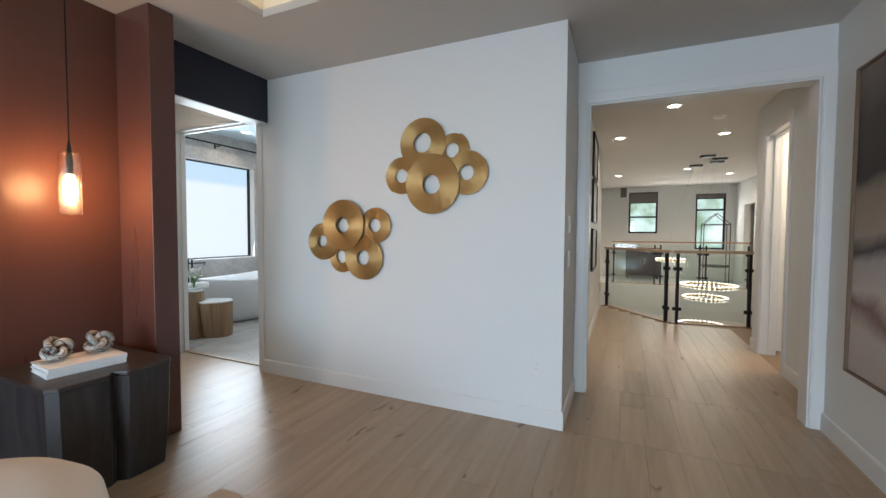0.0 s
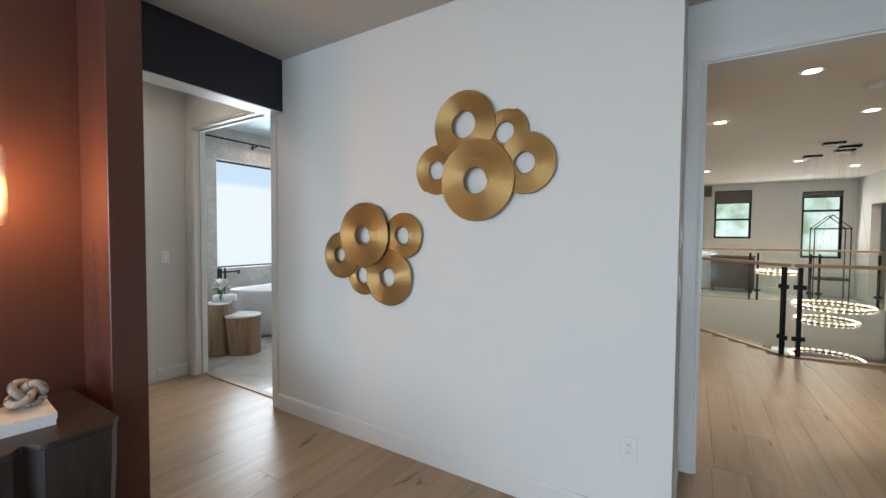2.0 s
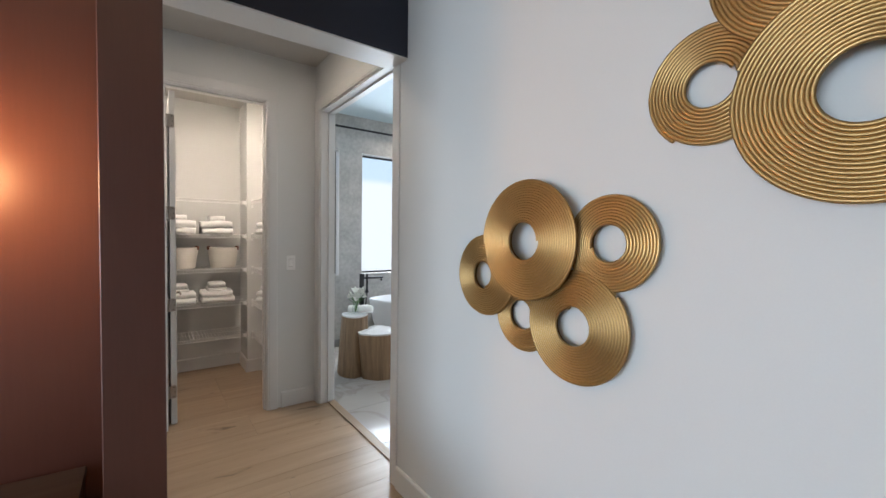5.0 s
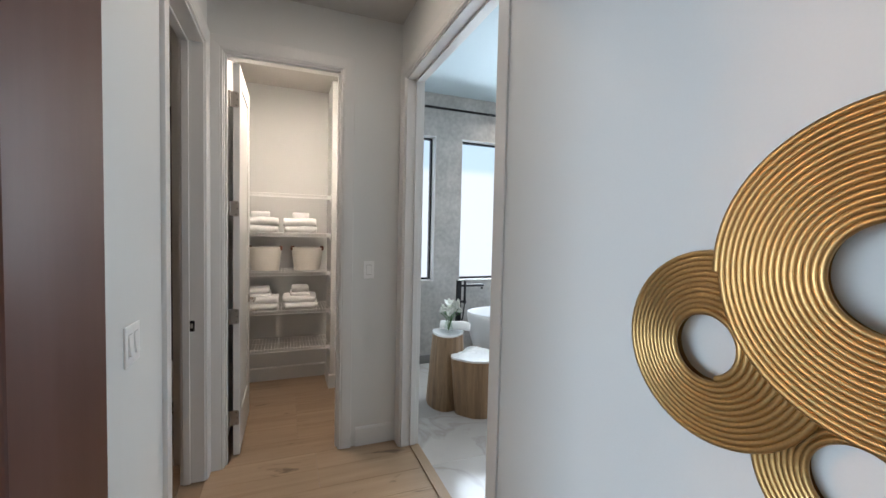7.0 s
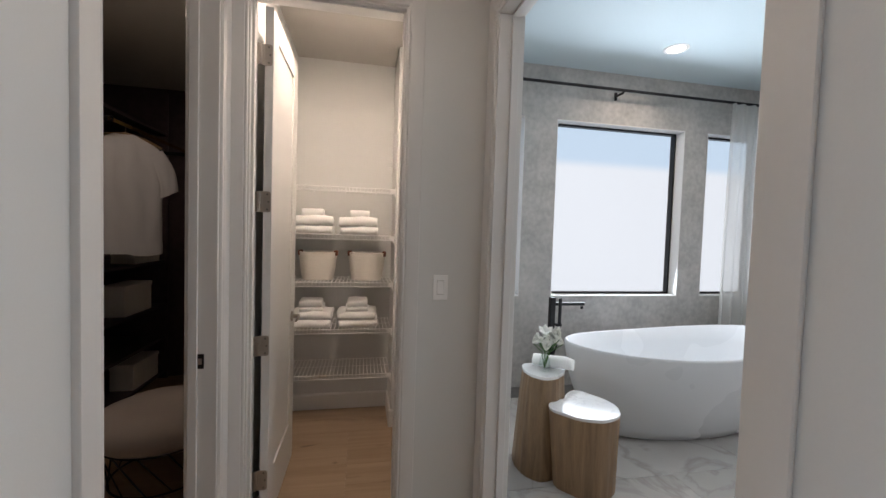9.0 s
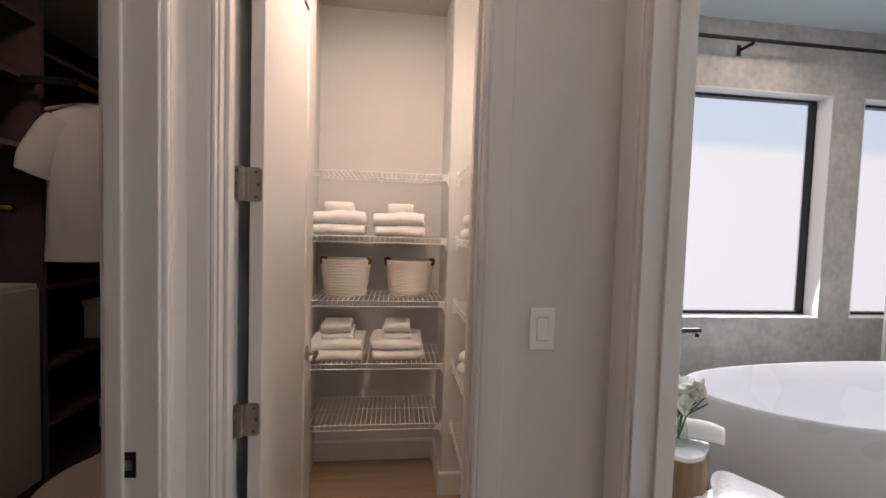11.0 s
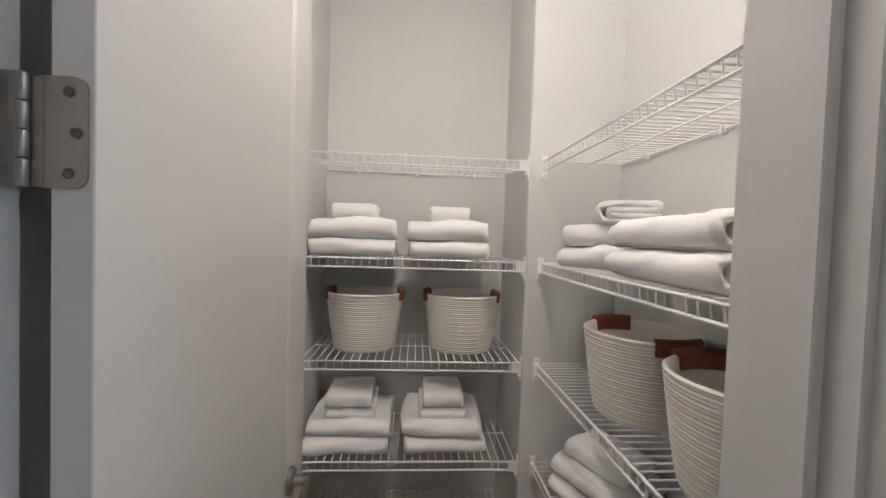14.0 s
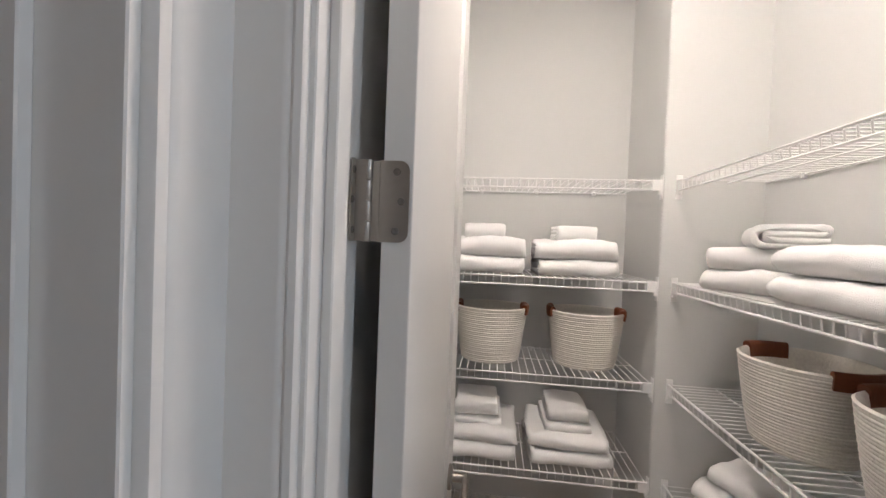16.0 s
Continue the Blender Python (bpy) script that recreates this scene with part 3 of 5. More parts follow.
door = thing("linen_door", pose(-5.391, 3.018, 0.012, 0, 0, -0.5), "white painted shaker door swung open into the linen closet", "door")
leaf = part("leaf", shaker_leaf(bmesh.new(), 0.645, 2.40, 0.036), TRIM, door, at=pose(0, 0.036, 0, 0, 0, 180) @ pose(0, 0, 0))
HZ = [2.20, 1.546, 0.885, 0.25]
SCREW = paint("screw_steel", (0.20, 0.19, 0.18), 0.3, 1.0, grain=100)
for hz in HZ:
    hin = part("hinge", rounded_plate(bmesh.new(), 0.036, 0.094, 0.0022, 0.012), STEEL, door, "satin nickel butt hinge", at=pose(0.0024, -0.004, hz - 0.061, 0, 0, 90))
    part("jamb_plate", rounded_plate(bmesh.new(), 0.012, 0.094, 0.002, 0.006), STEEL, hin, at=pose(-0.0265, -0.0095, 0, 0, 0, -90))
    knuckle = bmesh.new()
    for k in range(4):
        lathe(knuckle, [(0.0046, 0.0235 * k + 0.0004), (0.0051, 0.0235 * k + 0.0011), (0.0051, 0.0235 * k + 0.0226), (0.0044, 0.0235 * k + 0.0232)], sides=14)
    part("barrel", knuckle, STEEL, hin, smooth=40, at=pose(-0.012, -0.005, 0))
    part("web", boxed(-0.012, 0.001, -0.001, 0.0012, 0.001, 0.093), STEEL, hin)
    part("web", boxed(-0.027, -0.012, -0.0105, -0.0085, 0.001, 0.093), STEEL, hin, at=pose(0, 0, 0))
    for sx, sz in ((0.005, 0.013), (0.009, 0.047), (0.005, 0.081)):
        sc = lathe(bmesh.new(), [(0.0046, 0.0), (0.0044, 0.0012), (0.0030, 0.0018), (0.0012, 0.0012)], sides=12, axis="y")
        part("screw", sc, SCREW, hin, at=pose(-0.0247, -0.0105 - sx * 0.7 - 0.002, sz, 0, 0, -90), smooth=30)
    for sx, sz in ((0.021, 0.013), (0.027, 0.047), (0.021, 0.081)):
        sc = lathe(bmesh.new(), [(0.0046, 0.0), (0.0044, 0.0012), (0.0030, 0.0018), (0.0012, 0.0012)], sides=12, axis="y")
        part("screw", sc, SCREW, hin, at=pose(sx, 0.0, sz) @ pose(0, -0.0002, 0, 0, 0, 180), smooth=30)
lever = bmesh.new()
lathe(lever, [(0.030, 0.0), (0.031, 0.003), (0.028, 0.008), (0.012, 0.011), (0.010, 0.040), (0.012, 0.046)], sides=24, axis="y")
hd = part("handle", lever, STEEL, door, "satin nickel lever handle", smooth=40, at=pose(-0.548, 0.036, 0.893))
part("lever", tube(bmesh.new(), [(0.005, 0.043, 0), (0.03, 0.045, 0), (0.075, 0.046, -0.003), (0.110, 0.044, -0.006)], [0.0095, 0.009, 0.008, 0.006], 10), STEEL, hd, smooth=60)


# Grey on switch bezels paints the shaded gap round each rocker.
GAPSHADE = paint("switch_gap_shade", (0.58, 0.57, 0.56), 0.5, grain=120, var=0.03)


def wall_plate(m, gangs, label, kind="switch"):
    """A cover plate with rocker switches or sockets, facing -y at its own pose."""
    w = 0.070 + 0.046 * (gangs - 1)
    t = thing("light_switch" if kind == "switch" else "power_outlet", m, label, "switch" if kind == "switch" else "outlet")
    part("cover_plate", boxed(-w / 2, w / 2, -0.006, 0, -0.058, 0.058, bevel=0.002, seg=2), PLATE if kind == "switch" else TRIM, t)
    for g in range(gangs):
        cx = (g - (gangs - 1) / 2) * 0.046
        part("bezel", boxed(cx - 0.0168, cx + 0.0168, -0.0068, -0.005, -0.0335, 0.0335, bevel=0.0004), GAPSHADE if kind == "switch" else TRIM, t)
        if kind == "switch":
            bm = bmesh.new()
            quads(bm, [[(cx + sx * 0.0148, y, z) for y, z in ((-0.005, -0.030), (-0.0135, -0.029), (-0.0095, 0.0), (-0.0080, 0.029), (-0.005, 0.030))] for sx in (-1, 1)], close_u=True, cap=True)
            part("rocker", bm, PLATE, t)
        else:
            for dz in (-0.017, 0.017):
                part("socket", boxed(cx - 0.012, cx + 0.012, -0.0085, -0.006, dz - 0.011, dz + 0.011, bevel=0.001), TRIM, t)
                part("slot", boxed(cx - 0.006, cx - 0.004, -0.0088, -0.0084, dz - 0.003, dz + 0.005), BLACK, t)
                part("slot", boxed(cx + 0.004, cx + 0.006, -0.0088, -0.0084, dz - 0.003, dz + 0.005), BLACK, t)
    for dz in (-0.048, 0.048):
        part("screw", lathe(bmesh.new(), [(0.0028, 0.0), (0.0022, -0.001), (0.0008, -0.0012)], (0, -0.006, dz), 10, axis="y"), PLATE, t)
    return t


wall_plate(pose(-5.28, 3.826, 1.172, 0, 0, 90), 1, "white rocker light switch on the vestibule end wall")
wall_plate(pose(-4.045, 2.90, 1.09, 0, 0, 180), 2, "white double rocker switch beside the dressing closet")
wall_plate(pose(-1.10, 4.27, 1.40, 0, 0, 90), 1, "white rocker light switch on the short return wall")
wall_plate(pose(-1.10, 4.25, 1.15, 0, 0, 90), 1, "white lower rocker switch on the short return wall")
wall_plate(pose(-1.276, 4.0, 0.415), 1, "white power outlet low on the art wall", "outlet")
strike = thing("strike_plate", pose(-5.178, 2.838, 0.885), "dark metal strike plate on the closet jamb", "strike plate")
part("plate", boxed(0, 0.0016, -0.015, 0.015, -0.030, 0.030, bevel=0.0006), BLACK, strike)
part("latch_hole", boxed(0.0012, 0.0022, -0.007, 0.007, -0.012, 0.012), STEEL, strike)


# ---- bedroom ----
def spiral_disc(bm, r_in, r_out, pitch=0.0086, wire=0.0056, sides=8, per=96, turn=0.0, dish=0.012):
    """A flat coil of brass wire, raised a little towards its hole."""
    n = (r_out - r_in) / pitch
    steps = int(n * per)
    pts = []
    for i in range(steps + 1):
        a = turn + 2 * math.pi * i / per
        r = r_in + pitch * i / per
        d = -dish * (1 - (r - r_in) / (r_out - r_in)) ** 2
        pts.append((r * math.cos(a), d, r * math.sin(a)))
    tube(bm, pts, wire, sides)
    return bm


def disc_cluster(discs, label):
    cx, cz = discs[0][0], discs[0][1]
    t = thing("wall_sculpture", pose(cx, 4.0, cz), label, "wall art", "brass disc wall art")
    for i, (x, z, r, hole, off) in enumerate(discs):
        d = part("disc", spiral_disc(bmesh.new(), hole, r, turn=1.7 * i), BRASS, t, "disc of coiled antique brass", smooth=60, at=pose(x - cx, -off, z - cz))
        back = lathe(bmesh.new(), [(hole + 0.004, 0.003), (r - 0.006, 0.003), (r - 0.006, 0.006), (hole + 0.004, 0.006)], sides=64, axis="y", cap=False)
        part("backing", back, BRASS, d)
        for k in range(3):
            a = 2.1 * k + i
            rr = (hole + r) / 2
            part("standoff", lathe(bmesh.new(), [(0.005, 0.006), (0.005, off - 0.0005)], (rr * math.cos(a), 0, rr * math.sin(a)), 8, axis="y"), BRASS, d)
    return t


disc_cluster([(-2.060, 1.698, 0.222, 0.072, 0.046), (-2.145, 2.012, 0.192, 0.074, 0.030), (-1.786, 1.770, 0.157, 0.056, 0.026),
              (-1.902, 1.945, 0.126, 0.054, 0.014), (-2.330, 1.778, 0.145, 0.054, 0.014)], "five overlapping antique brass coil discs high on the white wall")
disc_cluster([(-2.870, 1.395, 0.207, 0.065, 0.058), (-2.686, 1.128, 0.180, 0.061, 0.030), (-2.571, 1.390, 0.143, 0.055, 0.026),
              (-3.095, 1.258, 0.157, 0.052, 0.037), (-2.907, 1.130, 0.132, 0.054, 0.018)], "five overlapping antique brass coil discs lower on the white wall")


def block_outline(k, z):
    """A trunk block's outline: flat back and ends, a hewn front of two lobes parted by a groove."""
    front = []
    for i in range(49):
        y = -0.285 + 0.57 * i / 48
        x = 0.325 + 0.006 * math.sin(13 * y + 2.0 * z) - (0.012 if y < -0.02 else 0.0)
        x -= 0.055 * max(0.0, 1 - abs(y + 0.012 - 0.03 * (0.6 - z)) / 0.040)
        x -= 0.05 * max(0.0, abs(y) - 0.25) / 0.035
        front.append((x, y))
    pts = front + [(0.0, 0.288), (-0.30, 0.285), (-0.318, 0.0), (-0.30, -0.285), (0.0, -0.288)]
    return [(x * (k if x > 0 else 1), y * k, z) for x, y in pts]


night = thing("nightstand", pose(-3.435, 2.432, 0), "blackened carved wood block nightstand against the rust wall", "nightstand")
rows = [block_outline(k, z) for k, z in ((0.88, 0.0), (0.90, 0.01), (0.945, 0.2), (0.975, 0.42), (0.985, 0.575))]
part("body", quads(bmesh.new(), rows, close_u=True, cap=True), BLACKWOOD, night, smooth=18)
BLACKTOP = wood("black_top", (0.014, 0.012, 0.012), (0.060, 0.050, 0.047), 1.3, 0.38, 0.35, 1, 0.1)
part("top", quads(bmesh.new(), [block_outline(k, z) for k, z in ((0.985, 0.5755), (1.0, 0.58), (1.0, 0.594), (0.992, 0.60))], close_u=True, cap=True), BLACKTOP, night, "waxed black top", smooth=18)
for k, (z, dx, turn) in enumerate(((0.600, 0.0, 0.0), (0.626, 0.006, 1.5))):
    bk = thing("book", pose(-3.42 + dx, 2.395, z, 0, 0, -7 + turn), "white coffee-table book lying on the black nightstand", "book", "stacked white books")
    part("cover", boxed(-0.12, 0.12, -0.165, 0.165, 0.0, 0.003), PLATE, bk)
    part("cover", boxed(-0.12, 0.12, -0.165, 0.165, 0.022, 0.025), PLATE, bk)
    part("spine", boxed(0.117, 0.121, -0.165, 0.165, 0.0025, 0.0225), PLATE, bk)
    part("pages", boxed(-0.115, 0.117, -0.160, 0.160, 0.003, 0.022), PAPER, bk)


def knot(bm, size):
    pts = []
    for i in range(96):
        a = 2 * math.pi * i / 96
        r = 0.62 + 0.30 * math.cos(3 * a)
        pts.append((size * r * math.cos(2 * a), size * r * math.sin(2 * a), size * 0.42 * math.sin(3 * a)))
    return tube(bm, pts, size * 0.25, 14, closed=True)


for kx, ky, tilt in ((-3.46, 2.315, 62), (-3.44, 2.49, 48)):
    solid("knot_sculpture", knot(bmesh.new(), 0.062), KNOTSTONE, "black and cream marble knot on the white books", "ornament", "marble knots", smooth=180, m=pose(kx, ky, 0.715, tilt, 12, 20 + tilt))

pend = thing("pendant_lamp", pose(-3.52, 2.42, 1.425), "fluted clear glass pendant lamp on a black cord", "pendant lamp")
prof = [(0.046, 0.0), (0.048, 0.004), (0.048, 0.10), (0.047, 0.22), (0.046, 0.325), (0.040, 0.335), (0.012, 0.338)]
rows = []
for r, z in prof:
    rows.append([((r + 0.0012 * math.cos(20 * a)) * math.cos(a), (r + 0.0012 * math.cos(20 * a)) * math.sin(a), z) for a in [2 * math.pi * k / 80 for k in range(80)]])
PENDGLASS = clear("fluted_glass", (1.0, 0.90, 0.78), 0.5, 0.25)
sh = part("shade", quads(bmesh.new(), rows, close_u=True), PENDGLASS, pend, "fluted clear glass shade", smooth=60)
sh.visible_shadow = False
b1 = part("bulb", lathe(bmesh.new(), [(0.008, 0.05), (0.024, 0.065), (0.029, 0.11), (0.028, 0.16), (0.022, 0.20), (0.010, 0.225)], sides=20), BULB, pend, "glowing warm bulb", smooth=60)
b1.visible_shadow = False
part("socket", lathe(bmesh.new(), [(0.013, 0.21), (0.015, 0.22), (0.015, 0.30), (0.010, 0.36), (0.004, 0.40)], sides=20), BLACK, pend, smooth=40)
part("cord", tube(bmesh.new(), [(0, 0, 0.39), (0, 0, 1.30)], 0.0035, 8), BLACK, pend)
part("canopy", lathe(bmesh.new(), [(0.055, 1.308), (0.055, 1.290), (0.045, 1.285), (0.004, 1.283)], sides=24), BLACK, pend, smooth=40)

# a round upholstered bench at the bed's foot, and the rug beneath
bench = thing("ottoman", pose(-2.56, 1.56, 0.012), "cream upholstered round ottoman on the wool rug", "ottoman")
part("cushion", lathe(bmesh.new(), [(0.05, 0.10), (0.46, 0.10), (0.485, 0.13), (0.49, 0.36), (0.475, 0.44), (0.43, 0.478), (0.30, 0.496), (0.02, 0.50)], sides=64), LINEN, bench, "cream woven cushion", smooth=60)
part("plinth", lathe(bmesh.new(), [(0.42, 0.0), (0.43, 0.004), (0.43, 0.10), (0.2, 0.101)], sides=48), BLACKWOOD, bench, smooth=40)
solid("rug", boxed(-2.62, 0.2, -2.6, 2.62, 0.0005, 0.012, bevel=0.004), RUG, "beige wool rug on the oak floor", "rug")

# painting on the east wall
def canvas_mat():
    m, n, l, b = nodes("abstract_canvas")
    tc = n.new("ShaderNodeTexCoord")
    sep = n.new("ShaderNodeSeparateXYZ")
    no = n.new("ShaderNodeTexNoise")
    no.inputs["Scale"].default_value, no.inputs["Detail"].default_value, no.inputs["Distortion"].default_value = 2.1, 7, 0.7
    l.new(tc.outputs["Object"], no.inputs[0]), l.new(tc.outputs["Object"], sep.inputs[0])
    ma = n.new("ShaderNodeMath")
    ma.operation = "MULTIPLY_ADD"
    ma.inputs[1].default_value = 0.34
    l.new(no.outputs[0], ma.inputs[0]), l.new(sep.outputs[2], ma.inputs[2])
    ramp = n.new("ShaderNodeValToRGB")
    e = ramp.color_ramp.elements
    stops = [(0.0, (0.45, 0.40, 0.37)), (0.16, (0.50, 0.45, 0.42)), (0.22, (0.20, 0.13, 0.12)), (0.27, (0.52, 0.48, 0.45)), (0.36, (0.40, 0.38, 0.37)),
             (0.40, (0.055, 0.058, 0.070)), (0.46, (0.36, 0.31, 0.27)), (0.60, (0.28, 0.235, 0.20)), (0.66, (0.04, 0.038, 0.042)), (0.84, (0.075, 0.065, 0.062)), (1.0, (0.25, 0.21, 0.18))]
    e[0].position, e[0].color = stops[0][0], (*stops[0][1], 1)
    e[1].position, e[1].color = stops[-1][0], (*stops[-1][1], 1)
    for p, c in stops[1:-1]:
        k = e.new(p)
        k.color = (*c, 1)
    mr = n.new("ShaderNodeMapRange")
    mr.inputs[1].default_value, mr.inputs[2].default_value = -0.75, 1.10
    l.new(ma.outputs[0], mr.inputs[0]), l.new(mr.outputs[0], ramp.inputs[0]), l.new(ramp.outputs[0], b.inputs["Base Color"])
    b.inputs["Roughness"].default_value = 0.7
    return m


pic = thing("painting", pose(0.528, 3.620, 1.41), "large abstract grey, brown and cream canvas in a thin wood frame", "painting")
part("canvas", boxed(-0.030, -0.004, -0.745, 0.745, -0.875, 0.875), canvas_mat(), pic, "abstract canvas in smoky greys")
FRAMEWOOD = wood("frame_wood", (0.10, 0.06, 0.035), (0.22, 0.14, 0.085), 2, 0.5, 0.1, 2, 0.1)
for a in ((-0.045, 0.0, -0.765, -0.75, -0.89, 0.89), (-0.045, 0.0, 0.75, 0.765, -0.89, 0.89), (-0.045, 0.0, -0.75, 0.75, -0.89, -0.877), (-0.045, 0.0, -0.75, 0.75, 0.877, 0.89)):
    part("frame_bar", boxed(*a, bevel=0.001), FRAMEWOOD, pic)


# ---- linen closet ----
def bar(bm, a, b, r=0.0026, sides=6):
    return tube(bm, [a, b], r, sides)


WIRES = {}


def wire_shelf(length, depth, m, label, near_end=False, far_end=False):
    """Ventilated shelf: x along the front, y to the wall at depth, top of the deck at z 0."""
    s = thing("wire_shelf", m, label, "shelf", "ventilated wire shelves")
    part("front_rail", bar(bmesh.new(), (0.004, 0, 0), (length - 0.004, 0, 0), 0.0034), WIRE, s)
    part("lip_rail", bar(bmesh.new(), (0.004, 0.002, -0.029), (length - 0.004, 0.002, -0.029), 0.0034), WIRE, s)
    part("back_rail", bar(bmesh.new(), (0.004, depth - 0.006, 0), (length - 0.004, depth - 0.006, 0), 0.003), WIRE, s)
    part("middle_rail", bar(bmesh.new(), (0.004, depth * 0.55, -0.004), (length - 0.004, depth * 0.55, -0.004), 0.003), WIRE, s)
    n = int(length / 0.0254)
    if depth not in WIRES:
        WIRES[depth] = finish("cross_wire", tube(bmesh.new(), [(0, 0.003, -0.030), (0, -0.0005, -0.006), (0, 0.004, 0.0035), (0, depth - 0.003, 0.0035)], 0.0020, 6), WIRE)
    for i in range(n):
        w = new("cross_wire", WIRES[depth])
        w.parent = s
        w.matrix_basis = pose(0.012 + i * (length - 0.024) / (n - 1), 0, 0)
    x = length * 0.18
    while x < length:
        clip = boxed(x - 0.006, x + 0.006, depth - 0.014, depth, -0.012, 0.006, bevel=0.002)
        part("wall_clip", clip, WIRE, s)
        x += length * 0.32
    for on, x0, sg in ((near_end, 0.0, 1), (far_end, length, -1)):
        if on:
            bm = bmesh.new()
            lo, hi = sorted((x0, x0 + sg * 0.004))
            box(bm, lo, hi, -0.008, 0.012, -0.060, 0.020, bevel=0.0015)
            lo, hi = sorted((x0 + sg * 0.004, x0 + sg * 0.034))
            box(bm, lo, hi, -0.0055, -0.0015, -0.031, 0.004, bevel=0.001)
            lo, hi = sorted((x0 + sg * 0.004, x0 + sg * 0.012))
            box(bm, lo, hi, -0.004, 0.008, -0.044, -0.030, bevel=0.001)
            part("end_bracket", bm, PLATE, s, "white plastic end bracket")
    return s


SHELF_Z = [1.724, 1.390, 1.055, 0.722, 0.395]
for z in SHELF_Z:
    wire_shelf(0.732, 0.368, pose(-6.332, 2.957, z, 0, 0, 90), "white vinyl-coated wire shelf on the back of the linen closet", far_end=True)
    wire_shelf(0.915, 0.262, pose(-6.333, 3.738, z), "white vinyl-coated wire shelf along the closet side wall", near_end=True)

TOWELS = {}


def towel_mesh(w, d, h, seed, roll=False):
    """A folded towel, the fold to -y; x is its width."""
    rng = random.Random(seed)
    ox = Vector((rng.random() * 50, rng.random() * 50, rng.random() * 50))
    bm = bmesh.new()
    nx, p = 18, h / 4
    path = []
    if roll:
        for i in range(60):
            a = 2 * math.pi * 2.6 * i / 59
            r = d / 2 * (0.16 + 0.84 * i / 59) - 0.004
            path.append((r * math.cos(a), h / 2 + r * math.sin(a) * h / d))
        p = 0.016
    else:
        f, b = -d / 2, d / 2
        path += [(b - (b - f - 2.2 * p) * k / 8, 1.5 * p) for k in range(9)]
        path += [(f + 2.2 * p - 0.5 * p * math.sin(a), 2 * p - 0.5 * p * math.cos(a)) for a in [math.pi * k / 5 for k in range(1, 5)]]
        path += [(f + 2.2 * p + (b - f - 3.0 * p) * k / 8, 2.5 * p) for k in range(9)]
        path += [(b - 0.8 * p + 0.5 * p * math.sin(a), 3 * p - 0.5 * p * math.cos(a)) for a in [math.pi * k / 5 for k in range(1, 5)]]
        path += [(b - 0.8 * p - (b - f - 2.8 * p) * k / 8, 3.5 * p) for k in range(9)]
        path += [(f + 2.0 * p - 1.9 * p * math.sin(a), 2 * p + 1.5 * p * math.cos(a)) for a in [math.pi * k / 9 for k in range(1, 9)]]
        path += [(f + 2.0 * p + (b - f - 2.0 * p) * k / 8, 0.5 * p) for k in range(9)]
    th = p * 0.47
    left, right = [], []
    for i in range(len(path)):
        y0, z0 = path[max(i - 1, 0)]
        y1, z1 = path[min(i + 1, len(path) - 1)]
        ln = math.hypot(y1 - y0, z1 - z0) or 1
        ny, nz = -(z1 - z0) / ln, (y1 - y0) / ln
        left.append((path[i][0] + ny * th, path[i][1] + nz * th))
        right.append((path[i][0] - ny * th, path[i][1] - nz * th))
    outline = left + right[::-1]
    rows = []
    for i in range(nx + 1):
        u = -1 + 2 * i / nx
        sag = 0.05 * abs(u) ** 6
        row = []
        for y, z in outline:
            q = Vector((u * w / 2 * 7, y * 7, z * 7)) + ox
            k = Vector((noise.noise(q), noise.noise(q + Vector((7, 3, 1))), noise.noise(q + Vector((2, 9, 5))))) * 0.013 * min(1.0, w / 0.26) ** 2
            q = Vector((u * w / 2 * 26, y * 26, z * 26)) + ox
            k += Vector((noise.noise(q), noise.noise(q + Vector((3, 1, 8))), noise.noise(q + Vector((6, 2, 2))))) * 0.0062 * min(1.0, w / 0.26)
            k.z *= min(1.0, z / h + 0.15)
            row.append(Vector((u * w / 2, y * (1 - sag), z * (1 - 1.2 * sag))) + k)
        rows.append(row)
    quads(bm, rows, close_u=True, cap=True)
    return finish("folded_towel", bm, TOWEL, 180)


def towel(x, y, z, w, d, h, turn, seed, label="white folded terry towel in the closet stack"):
    key = (w, d, h, seed % 4)
    if key not in TOWELS:
        TOWELS[key] = towel_mesh(w, d, h, seed % 4)
    ob = new("folded_towel", TOWELS[key])
    ob.matrix_basis = pose(x, y, z, 0, 0, turn)
    return tagged(ob, label, "towel", "folded white towels")


rng = random.Random(5)


def stack(x, y, z, turn, sizes, label):
    for k, (w, d, h) in enumerate(sizes):
        towel(x + rng.uniform(-0.006, 0.006), y + rng.uniform(-0.006, 0.006), z, w, d, h, turn + rng.uniform(-2.5, 2.5), rng.randrange(100), label)
        z += h * 0.965


BIG, MID, SMALL = (0.285, 0.29, 0.055), (0.275, 0.28, 0.055), (0.148, 0.20, 0.055)
TOP = 0.0055
stack(-6.50, 3.110, 1.390 + TOP, 90, [(0.285, 0.29, 0.058), (0.278, 0.285, 0.068), SMALL], "white folded bath towel on the back wire shelf")
stack(-6.50, 3.438, 1.390 + TOP, 90, [(0.272, 0.29, 0.058), (0.266, 0.28, 0.068), (0.138, 0.20, 0.058)], "white folded bath towel on the back wire shelf")
stack(-6.50, 3.112, 0.722 + TOP, 90, [BIG, MID, (0.17, 0.22, 0.034), (0.155, 0.21, 0.045)], "white folded towel on the low back shelf")
stack(-6.50, 3.438, 0.722 + TOP, 90, [BIG, MID, (0.16, 0.22, 0.034), (0.140, 0.21, 0.048)], "white folded towel on the low back shelf")
